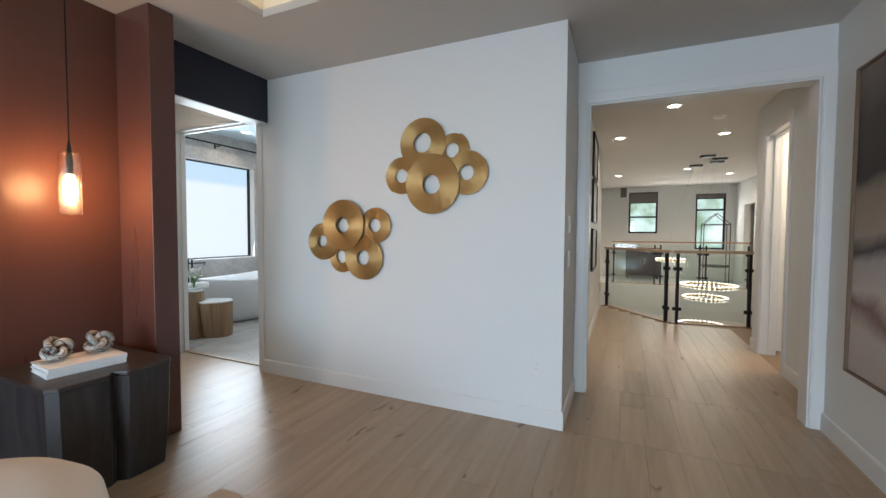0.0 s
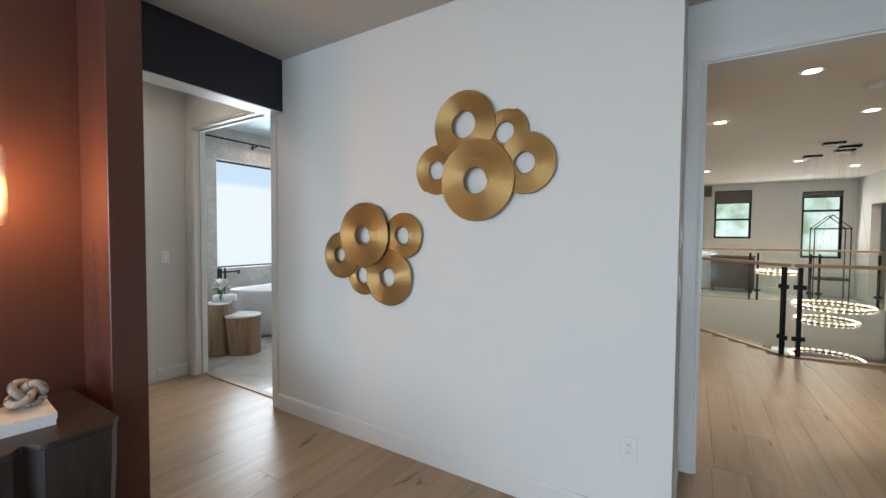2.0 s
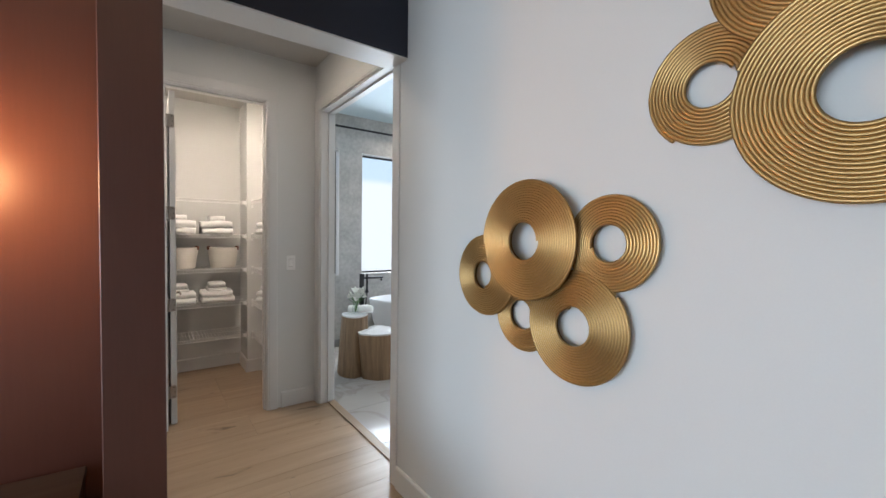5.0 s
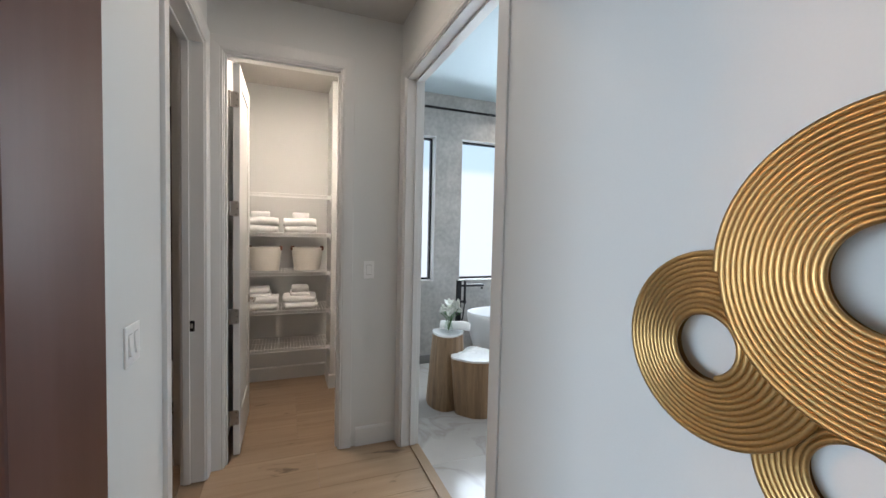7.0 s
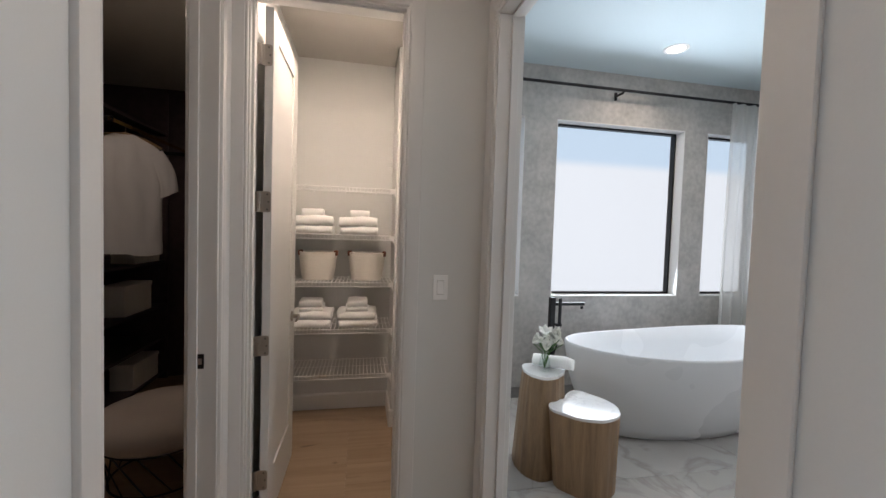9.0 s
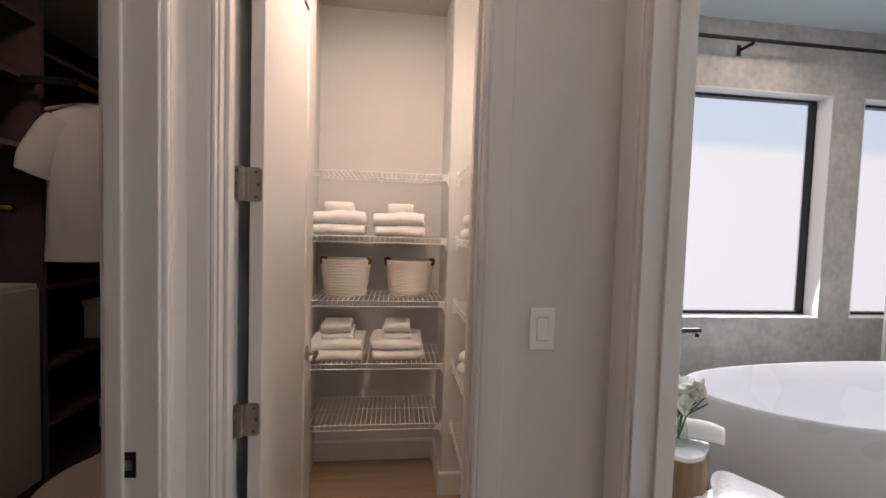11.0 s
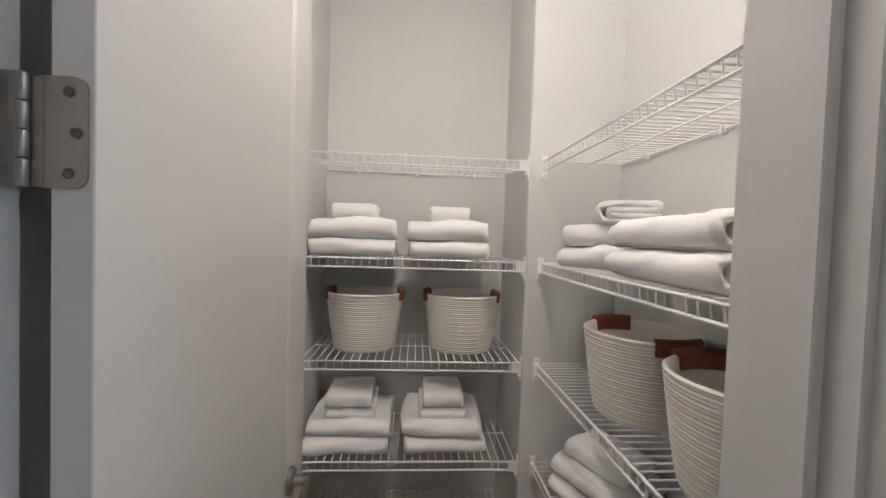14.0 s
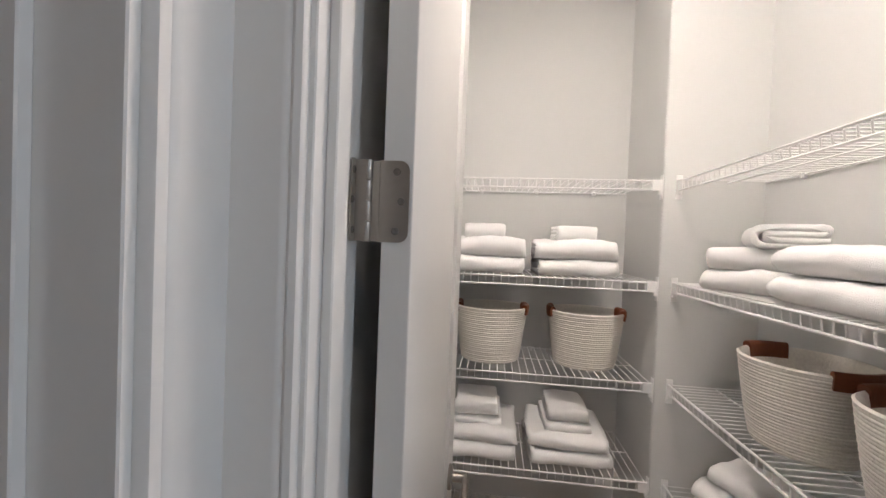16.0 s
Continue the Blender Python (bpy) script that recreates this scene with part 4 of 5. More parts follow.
stack(-6.085, 3.876, 1.390 + TOP, 30, [(0.255, 0.20, 0.060), (0.245, 0.195, 0.060)], "white loosely folded towel on the side wire shelf")
stack(-6.060, 3.880, 1.390 + TOP + 0.115, -24, [(0.16, 0.15, 0.062)], "small white towel folded on top of a stack")
stack(-5.740, 3.868, 1.390 + TOP, -3, [(0.36, 0.22, 0.064), (0.35, 0.215, 0.066)], "white folded towel on the side wire shelf")
stack(-6.090, 3.880, 0.722 + TOP, 24, [(0.26, 0.20, 0.060), (0.25, 0.195, 0.060), (0.20, 0.14, 0.055)], "white folded towel on the low side shelf")
stack(-5.765, 3.872, 0.722 + TOP, 0, [(0.33, 0.22, 0.060), (0.32, 0.215, 0.060)], "white folded towel on the low side shelf")


def rope_basket(m, label, hgt=0.196, base=0.106):
    """A basket of coiled cotton rope with two leather handles."""
    b = thing("rope_basket", m, label, "basket", "rope baskets")
    coils = 27
    def rad(t):
        return base + (0.134 - base) * t ** 0.75
    prof = [(0.01, 0.004), (base - 0.013, 0.0)]
    for i in range(coils):
        for q in (0.0, 0.25, 0.5, 0.75):
            t = (i + q) / coils
            prof.append((rad(t) + 0.0022 * math.sin(math.pi * q) + 0.0006 * (i % 2), 0.002 + t * hgt))
    prof += [(rad(1) + 0.003, hgt + 0.004), (rad(1) - 0.002, hgt + 0.008), (rad(1) - 0.008, hgt + 0.003)]
    prof += [(rad(t) - 0.009, 0.002 + t * hgt) for t in (0.9, 0.7, 0.5, 0.3, 0.1)] + [(0.02, 0.010)]
    part("body", lathe(bmesh.new(), prof, sides=56, sy=0.93), ROPE, b, "coiled cream cotton rope", smooth=50)
    for sg in (-1, 1):
        bm = bmesh.new()
        rows = []
        for i in range(13):
            a = (-0.42 + 0.84 * i / 12)
            r0 = 0.134
            cx, cy = math.cos(a) * sg, math.sin(a)
            row = []
            for dr, z in ((0.006, hgt - 0.020), (0.0085, hgt - 0.004), (0.009, hgt + 0.012), (0.004, hgt + 0.018), (-0.006, hgt + 0.017), (-0.012, hgt + 0.010), (-0.0125, hgt - 0.020), (-0.009, hgt - 0.018), (0.002, hgt - 0.018)):
                row.append(((r0 + dr) * cx, (r0 + dr) * cy * 0.93, z))
            rows.append(row)
        quads(bm, rows, close_u=True, cap=True)
        part("handle", bm, LEATHER, b, "tan leather handle", smooth=50)
    return b


rope_basket(pose(-6.495, 3.150, 1.055 + TOP, 0, 0, 90), "cream coiled rope basket with leather handles on the back shelf")
rope_basket(pose(-6.495, 3.500, 1.055 + TOP, 0, 0, 86), "cream coiled rope basket with leather handles on the back shelf")
rope_basket(pose(-5.945, 3.868, 1.055 + TOP, 0, 0, 4), "cream coiled rope basket with leather handles on the side shelf", 0.194, 0.100)
rope_basket(pose(-5.620, 3.868, 1.055 + TOP, 0, 0, 0), "cream coiled rope basket with leather handles on the side shelf", 0.194, 0.100)


# ---- recessed lights ----
def downlight(x, y, z):
    t = thing("recessed_downlight", pose(x, y, z), "glowing recessed downlight with a white trim ring", "ceiling light", "recessed ceiling lights")
    part("trim_ring", lathe(bmesh.new(), [(0.060, -0.001), (0.062, -0.006), (0.088, -0.004), (0.090, 0.0)], sides=32, cap=False), PLATE, t, smooth=40)
    g = part("lens", lathe(bmesh.new(), [(0.061, -0.003), (0.03, -0.004), (0.003, -0.0045)], sides=32), LAMPGLOW, t, "glowing lens")
    g.visible_shadow = False
    return t


# Includes the unseen fixture added to the side room.
for lx, ly, lz, lp in DOWNLIGHTS:
    downlight(lx, ly, lz)
# Unseen fixture added to go with the vestibule fill.
downlight(-4.45, 3.45, 2.79)
# Unseen fixtures: one for the linen light, one added for the dressing closet fill.
for lx, ly, lz in ((-5.62, 3.38, 2.73), (-5.6, 2.1, 2.66)):
    fl = thing("flush_ceiling_light", pose(lx, ly, lz), "unseen round white flush ceiling light put inside a closet", "ceiling light", "flush closet lights")
    part("base", lathe(bmesh.new(), [(0.14, 0.0), (0.14, -0.015), (0.13, -0.02), (0.01, -0.021)], sides=36), PLATE, fl, smooth=40)
    d = part("diffuser", lathe(bmesh.new(), [(0.125, -0.021), (0.122, -0.035), (0.09, -0.043), (0.01, -0.046)], sides=36), OPALGLOW, fl, "glowing opal diffuser", smooth=60)
    d.visible_shadow = False

# ---- bathroom ----
def bath_backdrop():
    m, n, l, b = nodes("frosted_daylight")
    tc, sep, mr, mix = n.new("ShaderNodeTexCoord"), n.new("ShaderNodeSeparateXYZ"), n.new("ShaderNodeMapRange"), n.new("ShaderNodeMix")
    l.new(tc.outputs["Object"], sep.inputs[0]), l.new(sep.outputs[2], mr.inputs[0])
    mr.inputs[1].default_value, mr.inputs[2].default_value = 2.10, 2.22
    mr.interpolation_type = "SMOOTHSTEP"
    mix.data_type = "RGBA"
    mix.inputs[6].default_value, mix.inputs[7].default_value = (0.88, 0.955, 1.0, 1), (0.62, 0.80, 0.95, 1)
    l.new(mr.outputs[0], mix.inputs[0]), l.new(mix.outputs[2], b.inputs["Emission Color"])
    b.inputs["Base Color"].default_value = (0, 0, 0, 1)
    b.inputs["Emission Strength"].default_value = 0.84
    return m


setting("backdrop_bath", boxed(-7.12, -7.10, 3.9, 8.0, 0.4, 3.0), bath_backdrop(), "bright frosted daylight outside the bathroom windows")
BATHPANE = clear("bath_pane", (0.99, 0.995, 1.0), 0.01, 0.35)


def window(name, axis, a0, a1, z0, z1, at, label, bar_w=0.035, mullion=None, pane=GLASS, depth=0.05):
    """Black frame, pane and sill at a plane; axis is the way it runs."""
    w = tagged(new(name), label, "window", kind="structure")
    def bx(p, q, lo, hi, d0, d1, bevel=0.0015):
        return boxed(*((p, q, at + d0, at + d1) if axis == "x" else (at + d0, at + d1, p, q)), lo, hi, bevel=bevel)
    for p, q, lo, hi in ((a0, a0 + bar_w, z0, z1), (a1 - bar_w, a1, z0, z1), (a0 + bar_w, a1 - bar_w, z0, z0 + bar_w), (a0 + bar_w, a1 - bar_w, z1 - bar_w, z1)):
        part("window_frame", bx(p, q, lo, hi, -depth / 2, depth / 2), BLACK, w)
    if mullion:
        part("mullion", bx(a0 + bar_w, a1 - bar_w, mullion - 0.025, mullion + 0.025, -depth / 2, depth / 2), BLACK, w)
    g = part("pane", bx(a0 + bar_w * 0.8, a1 - bar_w * 0.8, z0 + bar_w * 0.8, z1 - bar_w * 0.8, -0.003, 0.003, 0), pane, w)
    g.visible_shadow = False
    return w


for k, (a0, a1) in enumerate(((4.19, 4.81), (5.11, 6.405), (6.655, 7.30))):
    window("window_%d" % (k + 1), "y", a0 + 0.006, a1 - 0.006, 0.905, 2.444, -6.845, "black-framed frosted bathroom window set deep in the plaster", 0.017, pane=BATHPANE)
    setting("sill", boxed(-6.895, -6.708, a0 + 0.006, a1 - 0.006, 0.8955, 0.905, bevel=0.002), TRIM, "white window sill")
    for r0, r1, z0, z1 in ((a0, a0 + 0.006, 0.8955, 2.45), (a1 - 0.006, a1, 0.8955, 2.45), (a0 + 0.006, a1 - 0.006, 2.444, 2.45)):
        setting("reveal", boxed(-6.895, -6.7185, r0, r1, z0, z1), TRIM, "white window reveal")


def bathtub():
    bm = bmesh.new()
    n = 72
    def ring(rx, ry, z, lift=0.0, shift=0.0):
        out = []
        for k in range(n):
            a = 2 * math.pi * k / n
            y = ry * math.sin(a)
            egg = 1 + 0.06 * math.sin(a)
            out.append((rx * math.cos(a) * egg, y + shift, z + lift * (math.sin(a) ** 2) + lift * 0.5 * math.sin(a)))
        return out
    rows = [ring(0.16, 0.52, 0.004), ring(0.205, 0.585, 0.0), ring(0.24, 0.635, 0.014), ring(0.315, 0.72, 0.10), ring(0.385, 0.815, 0.26), ring(0.425, 0.872, 0.43),
            ring(0.442, 0.900, 0.565, 0.03), ring(0.447, 0.914, 0.630, 0.052), ring(0.445, 0.912, 0.643, 0.055), ring(0.439, 0.905, 0.648, 0.056), ring(0.431, 0.895, 0.643, 0.055),
            ring(0.412, 0.862, 0.54, 0.03), ring(0.380, 0.775, 0.36), ring(0.33, 0.70, 0.20), ring(0.255, 0.58, 0.13), ring(0.12, 0.3, 0.115), ring(0.03, 0.06, 0.113)]
    quads(bm, rows, close_u=True, cap=True)
    return bm


# Unseen window and glowing backdrop, added to go with the side fill.
window("window_6", "x", -4.694, -3.106, 0.905, 2.444, 7.66, "unseen black-framed bathroom window added in the side wall", 0.024, pane=BATHPANE)
setting("backdrop_bath_side", boxed(-5.2, -2.6, 7.90, 7.92, 0.4, 3.0), bath_backdrop(), "bright frosted daylight outside the added bathroom window")
tub = thing("bathtub", pose(-6.06, 5.845, 0.0), "white freestanding oval bathtub under the bathroom windows", "bathtub")
part("shell", bathtub(), TUB, tub, smooth=60)
part("drain", lathe(bmesh.new(), [(0.03, 0.1145), (0.031, 0.118), (0.01, 0.119)], sides=20), STEEL, tub, "chrome drain", smooth=40)

fau = thing("tub_filler", pose(-6.46, 5.00, 0), "matt black floor-mounted tub filler with a hand shower", "faucet")
part("base_plate", lathe(bmesh.new(), [(0.055, 0.0), (0.055, 0.008), (0.05, 0.011), (0.01, 0.012)], sides=28), BLACK, fau, smooth=40)
part("column", boxed(-0.022, 0.022, -0.022, 0.022, 0.01, 0.93, bevel=0.003), BLACK, fau)
part("spout", boxed(-0.016, 0.016, 0.02, 0.285, 0.862, 0.886, bevel=0.003), BLACK, fau)
part("nozzle", lathe(bmesh.new(), [(0.012, 0.832), (0.012, 0.856)], (0, 0.268, 0), 16), BLACK, fau)
part("lever", boxed(-0.01, 0.01, -0.075, -0.02, 0.66, 0.676, bevel=0.003), BLACK, fau)
part("hand_shower", boxed(0.03, 0.052, 0.04, 0.062, 0.69, 0.93, bevel=0.004), BLACK, fau)
part("holder", boxed(0.0, 0.05, 0.02, 0.07, 0.70, 0.72, bevel=0.003), BLACK, fau)
part("hose", tube(bmesh.new(), [(0.041, 0.051, 0.69), (0.05, 0.03, 0.55), (0.06, -0.04, 0.36), (0.05, -0.05, 0.42), (0.03, -0.035, 0.56), (0.0, -0.03, 0.62)], 0.007, 8), BLACK, fau, smooth=60)


def trunk_stool(m, h, r0, r1, seed, label, bumps, lean=(0, 0)):
    """A trunk-shaped side table with a white stone top of the same outline; bumps are (angle, size, width)."""
    rr = random.Random(seed)
    ph = [rr.uniform(0, 6.28) for _ in range(3)]
    n = 96

    def ring(r, z, top=False):
        out = []
        for k in range(n):
            a = 2 * math.pi * k / n
            f = 1 + 0.010 * math.cos(9 * a + ph[1]) + (0.0 if top else 0.007 * math.cos(23 * a + ph[2] + 2 * z) + 0.008 * noise.noise((3 * math.cos(a), 3 * math.sin(a), 4 * z + seed)))
            for c, size, width in bumps:
                d = (a - radians(c) + math.pi) % (2 * math.pi) - math.pi
                f += size * math.exp(-(d / width) ** 2)
            out.append((r * f * math.cos(a) + lean[0] * z / h, r * f * math.sin(a) + lean[1] * z / h, z))
        return out
    s = thing("stump_table", m, label, "side table", "stump side tables")
    rows = [ring(r0 * 0.97, 0.0), ring(r0, 0.012), ring(r0 * 0.7 + r1 * 0.3, h * 0.3), ring(r0 * 0.4 + r1 * 0.6, h * 0.6), ring(r1, h - 0.030), ring(r1 * 0.99, h - 0.018)]
    part("trunk", quads(bmesh.new(), rows, close_u=True, cap=True), STUMP, s, "pale brown grained trunk", smooth=50)
    part("top", quads(bmesh.new(), [ring(r1 * 1.0, h - 0.0175, 1), ring(r1 * 1.012, h - 0.014, 1), ring(r1 * 1.012, h - 0.003, 1), ring(r1 * 0.995, h, 1)], close_u=True, cap=True), WHITESTONE, s, "polished white stone top", smooth=40)
    return s


trunk_stool(pose(-5.70, 4.575, 0), 0.60, 0.158, 0.126, 3, "tall trunk-shaped wood table with a white stone top", ((40, -0.16, 0.55), (215, 0.20, 0.5), (330, 0.10, 0.4), (110, 0.08, 0.5)), (-0.015, 0.015))
trunk_stool(pose(-5.50, 4.755, 0), 0.455, 0.160, 0.182, 8, "low trunk-shaped wood table with a white stone top", ((212, -0.30, 0.42), (160, 0.24, 0.34), (268, 0.16, 0.36), (40, 0.06, 0.8)), (-0.015, -0.01))

vase = thing("flower_vase", pose(-5.69, 4.575, 0.600), "small glass vase with white lilies on the stump table", "vase")
vg = part("glass", lathe(bmesh.new(), [(0.005, 0.002), (0.030, 0.002), (0.036, 0.03), (0.030, 0.075), (0.020, 0.11), (0.026, 0.135), (0.0245, 0.135), (0.0185, 0.11), (0.028, 0.075), (0.033, 0.03), (0.004, 0.008)], sides=24), GLASS, vase, "clear glass", smooth=60)
vg.visible_shadow = False


def petal(bm, m, length, width, curl):
    rows = []
    for i in range(9):
        t = i / 8
        w = width * math.sin(math.pi * min(1, t * 0.93 + 0.07)) ** 0.8
        z = length * t * (1 - 0.25 * t * curl)
        y = curl * length * 0.55 * t * t
        rows.append([m @ Vector((w * s, y - 0.25 * w * (1 - s * s), z)) for s in (-1, -0.5, 0, 0.5, 1)])
    return quads(bm, rows)


for k, (dx, dy, dz, tx, tz) in enumerate(((0.0, 0.05, 0.24, 35, 0), (-0.03, -0.06, 0.22, 45, 150), (0.05, -0.02, 0.20, 50, 240), (0.01, 0.10, 0.22, 60, 330), (-0.05, 0.02, 0.25, 30, 70), (0.04, 0.06, 0.26, 40, 290))):
    part("stem", tube(bmesh.new(), [(0, 0, 0.02), (dx * 0.3, dy * 0.3, 0.12), (dx * 1.15, dy * 1.15, dz - 0.05)], 0.003, 6), LEAF, vase)
    bm = bmesh.new()
    base = pose(dx * 1.15, dy * 1.15, dz - 0.052, tx, 0, tz)
    for q in range(6):
        petal(bm, base @ pose(0, 0, 0, 0, 0, 60 * q), 0.088, 0.023, 0.95 + 0.1 * (q % 2))
    part("lily", bm, PETAL, vase, "open white lily", smooth=180)
for k in range(7):
    a = 0.9 * k
    bm = bmesh.new()
    petal(bm, pose(0, 0, 0.12, 0, 0, math.degrees(a)) @ pose(0, 0, 0, -35, 0, 0), 0.11, 0.014, 0.6)
    part("leaf", bm, LEAF, vase, smooth=180)
rolled = towel_mesh(0.24, 0.085, 0.082, 2, True)
rolled.name = "rolled_towel"
ob = new("rolled_towel", rolled)
ob.matrix_basis = pose(-5.735, 4.655, 0.600, 0, 0, 52)
tagged(ob, "white rolled towel on the taller stump table", "towel")

rod = thing("curtain_rod", pose(-6.605, 5.75, 2.715), "matt black curtain rod above the bathroom windows", "curtain rod")
part("pole", tube(bmesh.new(), [(0, -1.60, 0), (0, 1.60, 0)], 0.0125, 14), BLACK, rod, smooth=40)
part("finial", lathe(bmesh.new(), [(0.016, 1.60), (0.016, 1.625), (0.01, 1.63)], sides=16, axis="y"), BLACK, rod, smooth=40)
for y in (-1.3, -0.09, 1.5):
    part("bracket", boxed(-0.105, 0.006, y - 0.007, y + 0.007, -0.03, -0.012, bevel=0.002), BLACK, rod)
    part("bracket_plate", boxed(-0.113, -0.105, y - 0.014, y + 0.014, -0.055, 0.015, bevel=0.002), BLACK, rod)


def sheer_mat():
    m, n, l, b = nodes("sheer_voile")
    n.remove(b)
    tr, tl, df, m1, m2 = n.new("ShaderNodeBsdfTransparent"), n.new("ShaderNodeBsdfTranslucent"), n.new("ShaderNodeBsdfDiffuse"), n.new("ShaderNodeMixShader"), n.new("ShaderNodeMixShader")
    wv = n.new("ShaderNodeTexNoise")
    wv.inputs["Scale"].default_value = 300
    for s in (tl, df):
        s.inputs[0].default_value = (0.80, 0.80, 0.78, 1)
    m1.inputs[0].default_value, m2.inputs[0].default_value = 0.40, 0.60
    l.new(tl.outputs[0], m1.inputs[1]), l.new(df.outputs[0], m1.inputs[2])
    l.new(tr.outputs[0], m2.inputs[1]), l.new(m1.outputs[0], m2.inputs[2]), l.new(m2.outputs[0], n["Material Output"].inputs[0])
    return m


rows = []
for i in range(15):
    t = i / 14
    z = 2.70 - 2.69 * t
    rows.append([(0.030 * math.sin(k * 0.56 + 0.5 * math.sin(3 * t) + 0.6 * math.sin(k * 0.17)) * (0.55 + 0.45 * t) + 0.01 * noise.noise((k * 0.3, t * 2, 0)), -0.04 * math.sin(2.2 * t) * (1 - k / 60) + 0.54 * k / 60, z) for k in range(61)])
solid("sheer_curtain", quads(bmesh.new(), rows), sheer_mat(), "sheer white voile curtain gathered at the rod's end", "curtain", smooth=180, m=pose(-6.585, 6.775, 0))

def splash_mat():
    m, n, l, b = nodes("pale_abstract")
    tc, no, r1 = n.new("ShaderNodeTexCoord"), n.new("ShaderNodeTexNoise"), n.new("ShaderNodeValToRGB")
    no.inputs["Scale"].default_value, no.inputs["Detail"].default_value, no.inputs["Distortion"].default_value = 2.6, 3, 1.0
    l.new(tc.outputs["Object"], no.inputs[0])
    e = r1.color_ramp.elements
    e[0].position, e[0].color = 0.34, (0.40, 0.43, 0.47, 1)
    e[1].position, e[1].color = 0.70, (0.75, 0.36, 0.12, 1)
    for p, c in ((0.37, (0.72, 0.72, 0.70, 1)), (0.60, (0.74, 0.73, 0.71, 1)), (0.66, (0.73, 0.62, 0.50, 1))):
        k = e.new(p)
        k.color = c
    l.new(no.outputs[0], r1.inputs[0]), l.new(r1.outputs[0], b.inputs["Base Color"])
    b.inputs["Roughness"].default_value = 0.6
    return m


art2 = thing("painting", pose(-5.91, BE - 0.002, 1.72), "pale abstract print with orange and grey strokes in a silver frame", "painting")
part("canvas", boxed(-0.60, 0.60, -0.024, -0.004, -0.80, 0.80), splash_mat(), art2, "white print with orange strokes")
def stroke(pts, wid):
    bm = bmesh.new()
    rows = []
    for i, (x, z) in enumerate(pts):
        x0, z0 = pts[max(i - 1, 0)]
        x1, z1 = pts[min(i + 1, len(pts) - 1)]
        ln = math.hypot(x1 - x0, z1 - z0)
        w = wid * (0.6 + 0.4 * math.sin(math.pi * (i + 0.6) / len(pts))) * (1 + 0.2 * math.sin(i * 5.0))
        nx, nz = -(z1 - z0) / ln * w, (x1 - x0) / ln * w
        rows.append([(x + nx, -0.0242, z + nz), (x, -0.0255, z), (x - nx, -0.0242, z - nz)])
    return quads(bm, rows)


ORANGE = paint("orange_paint", (0.76, 0.50, 0.27), 0.6, grain=40, var=0.3)
GREYPAINT = paint("grey_paint", (0.42, 0.45, 0.50), 0.6, grain=40, var=0.25)
ROSE = paint("rose_paint", (0.66, 0.36, 0.32), 0.6, grain=40, var=0.3)
for pts, wid, mat in (([(-0.36, -0.30), (-0.33, -0.40), (-0.30, -0.50), (-0.40, -0.56)], 0.045, ORANGE), ([(-0.30, -0.60), (-0.22, -0.64), (-0.14, -0.60)], 0.035, ORANGE),
                      ([(-0.34, -0.12), (-0.33, -0.22), (-0.32, -0.30)], 0.045, GREYPAINT), ([(-0.36, 0.22), (-0.28, 0.20), (-0.22, 0.24)], 0.012, GREYPAINT),
                      ([(-0.18, 0.40), (-0.15, 0.34), (-0.10, 0.30)], 0.025, ROSE), ([(0.05, 0.25), (0.12, 0.05), (0.10, -0.2), (0.22, -0.35)], 0.07, GREYPAINT), ([(0.25, 0.5), (0.35, 0.35), (0.30, 0.15)], 0.05, ORANGE)):
    part("brush_stroke", stroke(pts, wid), mat, art2)
for a in ((-0.62, -0.602, -0.035, 0, -0.82, 0.82), (0.602, 0.62, -0.035, 0, -0.82, 0.82), (-0.602, 0.602, -0.035, 0, -0.82, -0.802), (-0.602, 0.602, -0.035, 0, 0.802, 0.82)):
    part("frame_bar", boxed(*a, bevel=0.001), STEEL, art2)

# ---- dressing closet ----
unit = thing("closet_shelving", pose(-6.9, 1.13, 0), "dark walnut open shelving tower in the dressing closet", "shelving")
for x in (-0.66, 0.50):
    part("upright", boxed(x - 0.012, x + 0.012, 0, 0.58, 0, 2.60), DARKWALNUT, unit)
for z in (0.08, 0.40, 0.70, 1.10, 2.25):
    part("shelf", boxed(-0.648, 0.488, 0, 0.57, z - 0.024, z), DARKWALNUT, unit)
bay = thing("closet_shelves", pose(-5.88, 1.13, 0), "dark walnut shelves above the grey closet cabinet", "shelving")
part("upright", boxed(0.49, 0.514, 0, 0.57, 1.121, 2.60), DARKWALNUT, bay)
for z in (1.78, 2.10, 2.38):
    part("shelf", boxed(-0.506, 0.49, 0, 0.57, z - 0.024, z), DARKWALNUT, bay)
chest = thing("closet_cabinet", pose(-5.88, 1.13, 0), "plain pale grey laminate cabinet under the hanging rail", "cabinet")
GREYLAM = paint("grey_laminate", (0.30, 0.28, 0.28), 0.5, grain=50, var=0.06)
part("carcass", boxed(-0.49, 0.49, 0.0, 0.57, 0.14, 1.12, bevel=0.002), GREYLAM, chest)
part("plinth", boxed(-0.47, 0.47, 0.0, 0.54, 0.0, 0.14), DARKWALNUT, chest)
part("front", boxed(-0.48, 0.48, 0.57, 0.588, 0.15, 1.10, bevel=0.002), GREYLAM, chest)
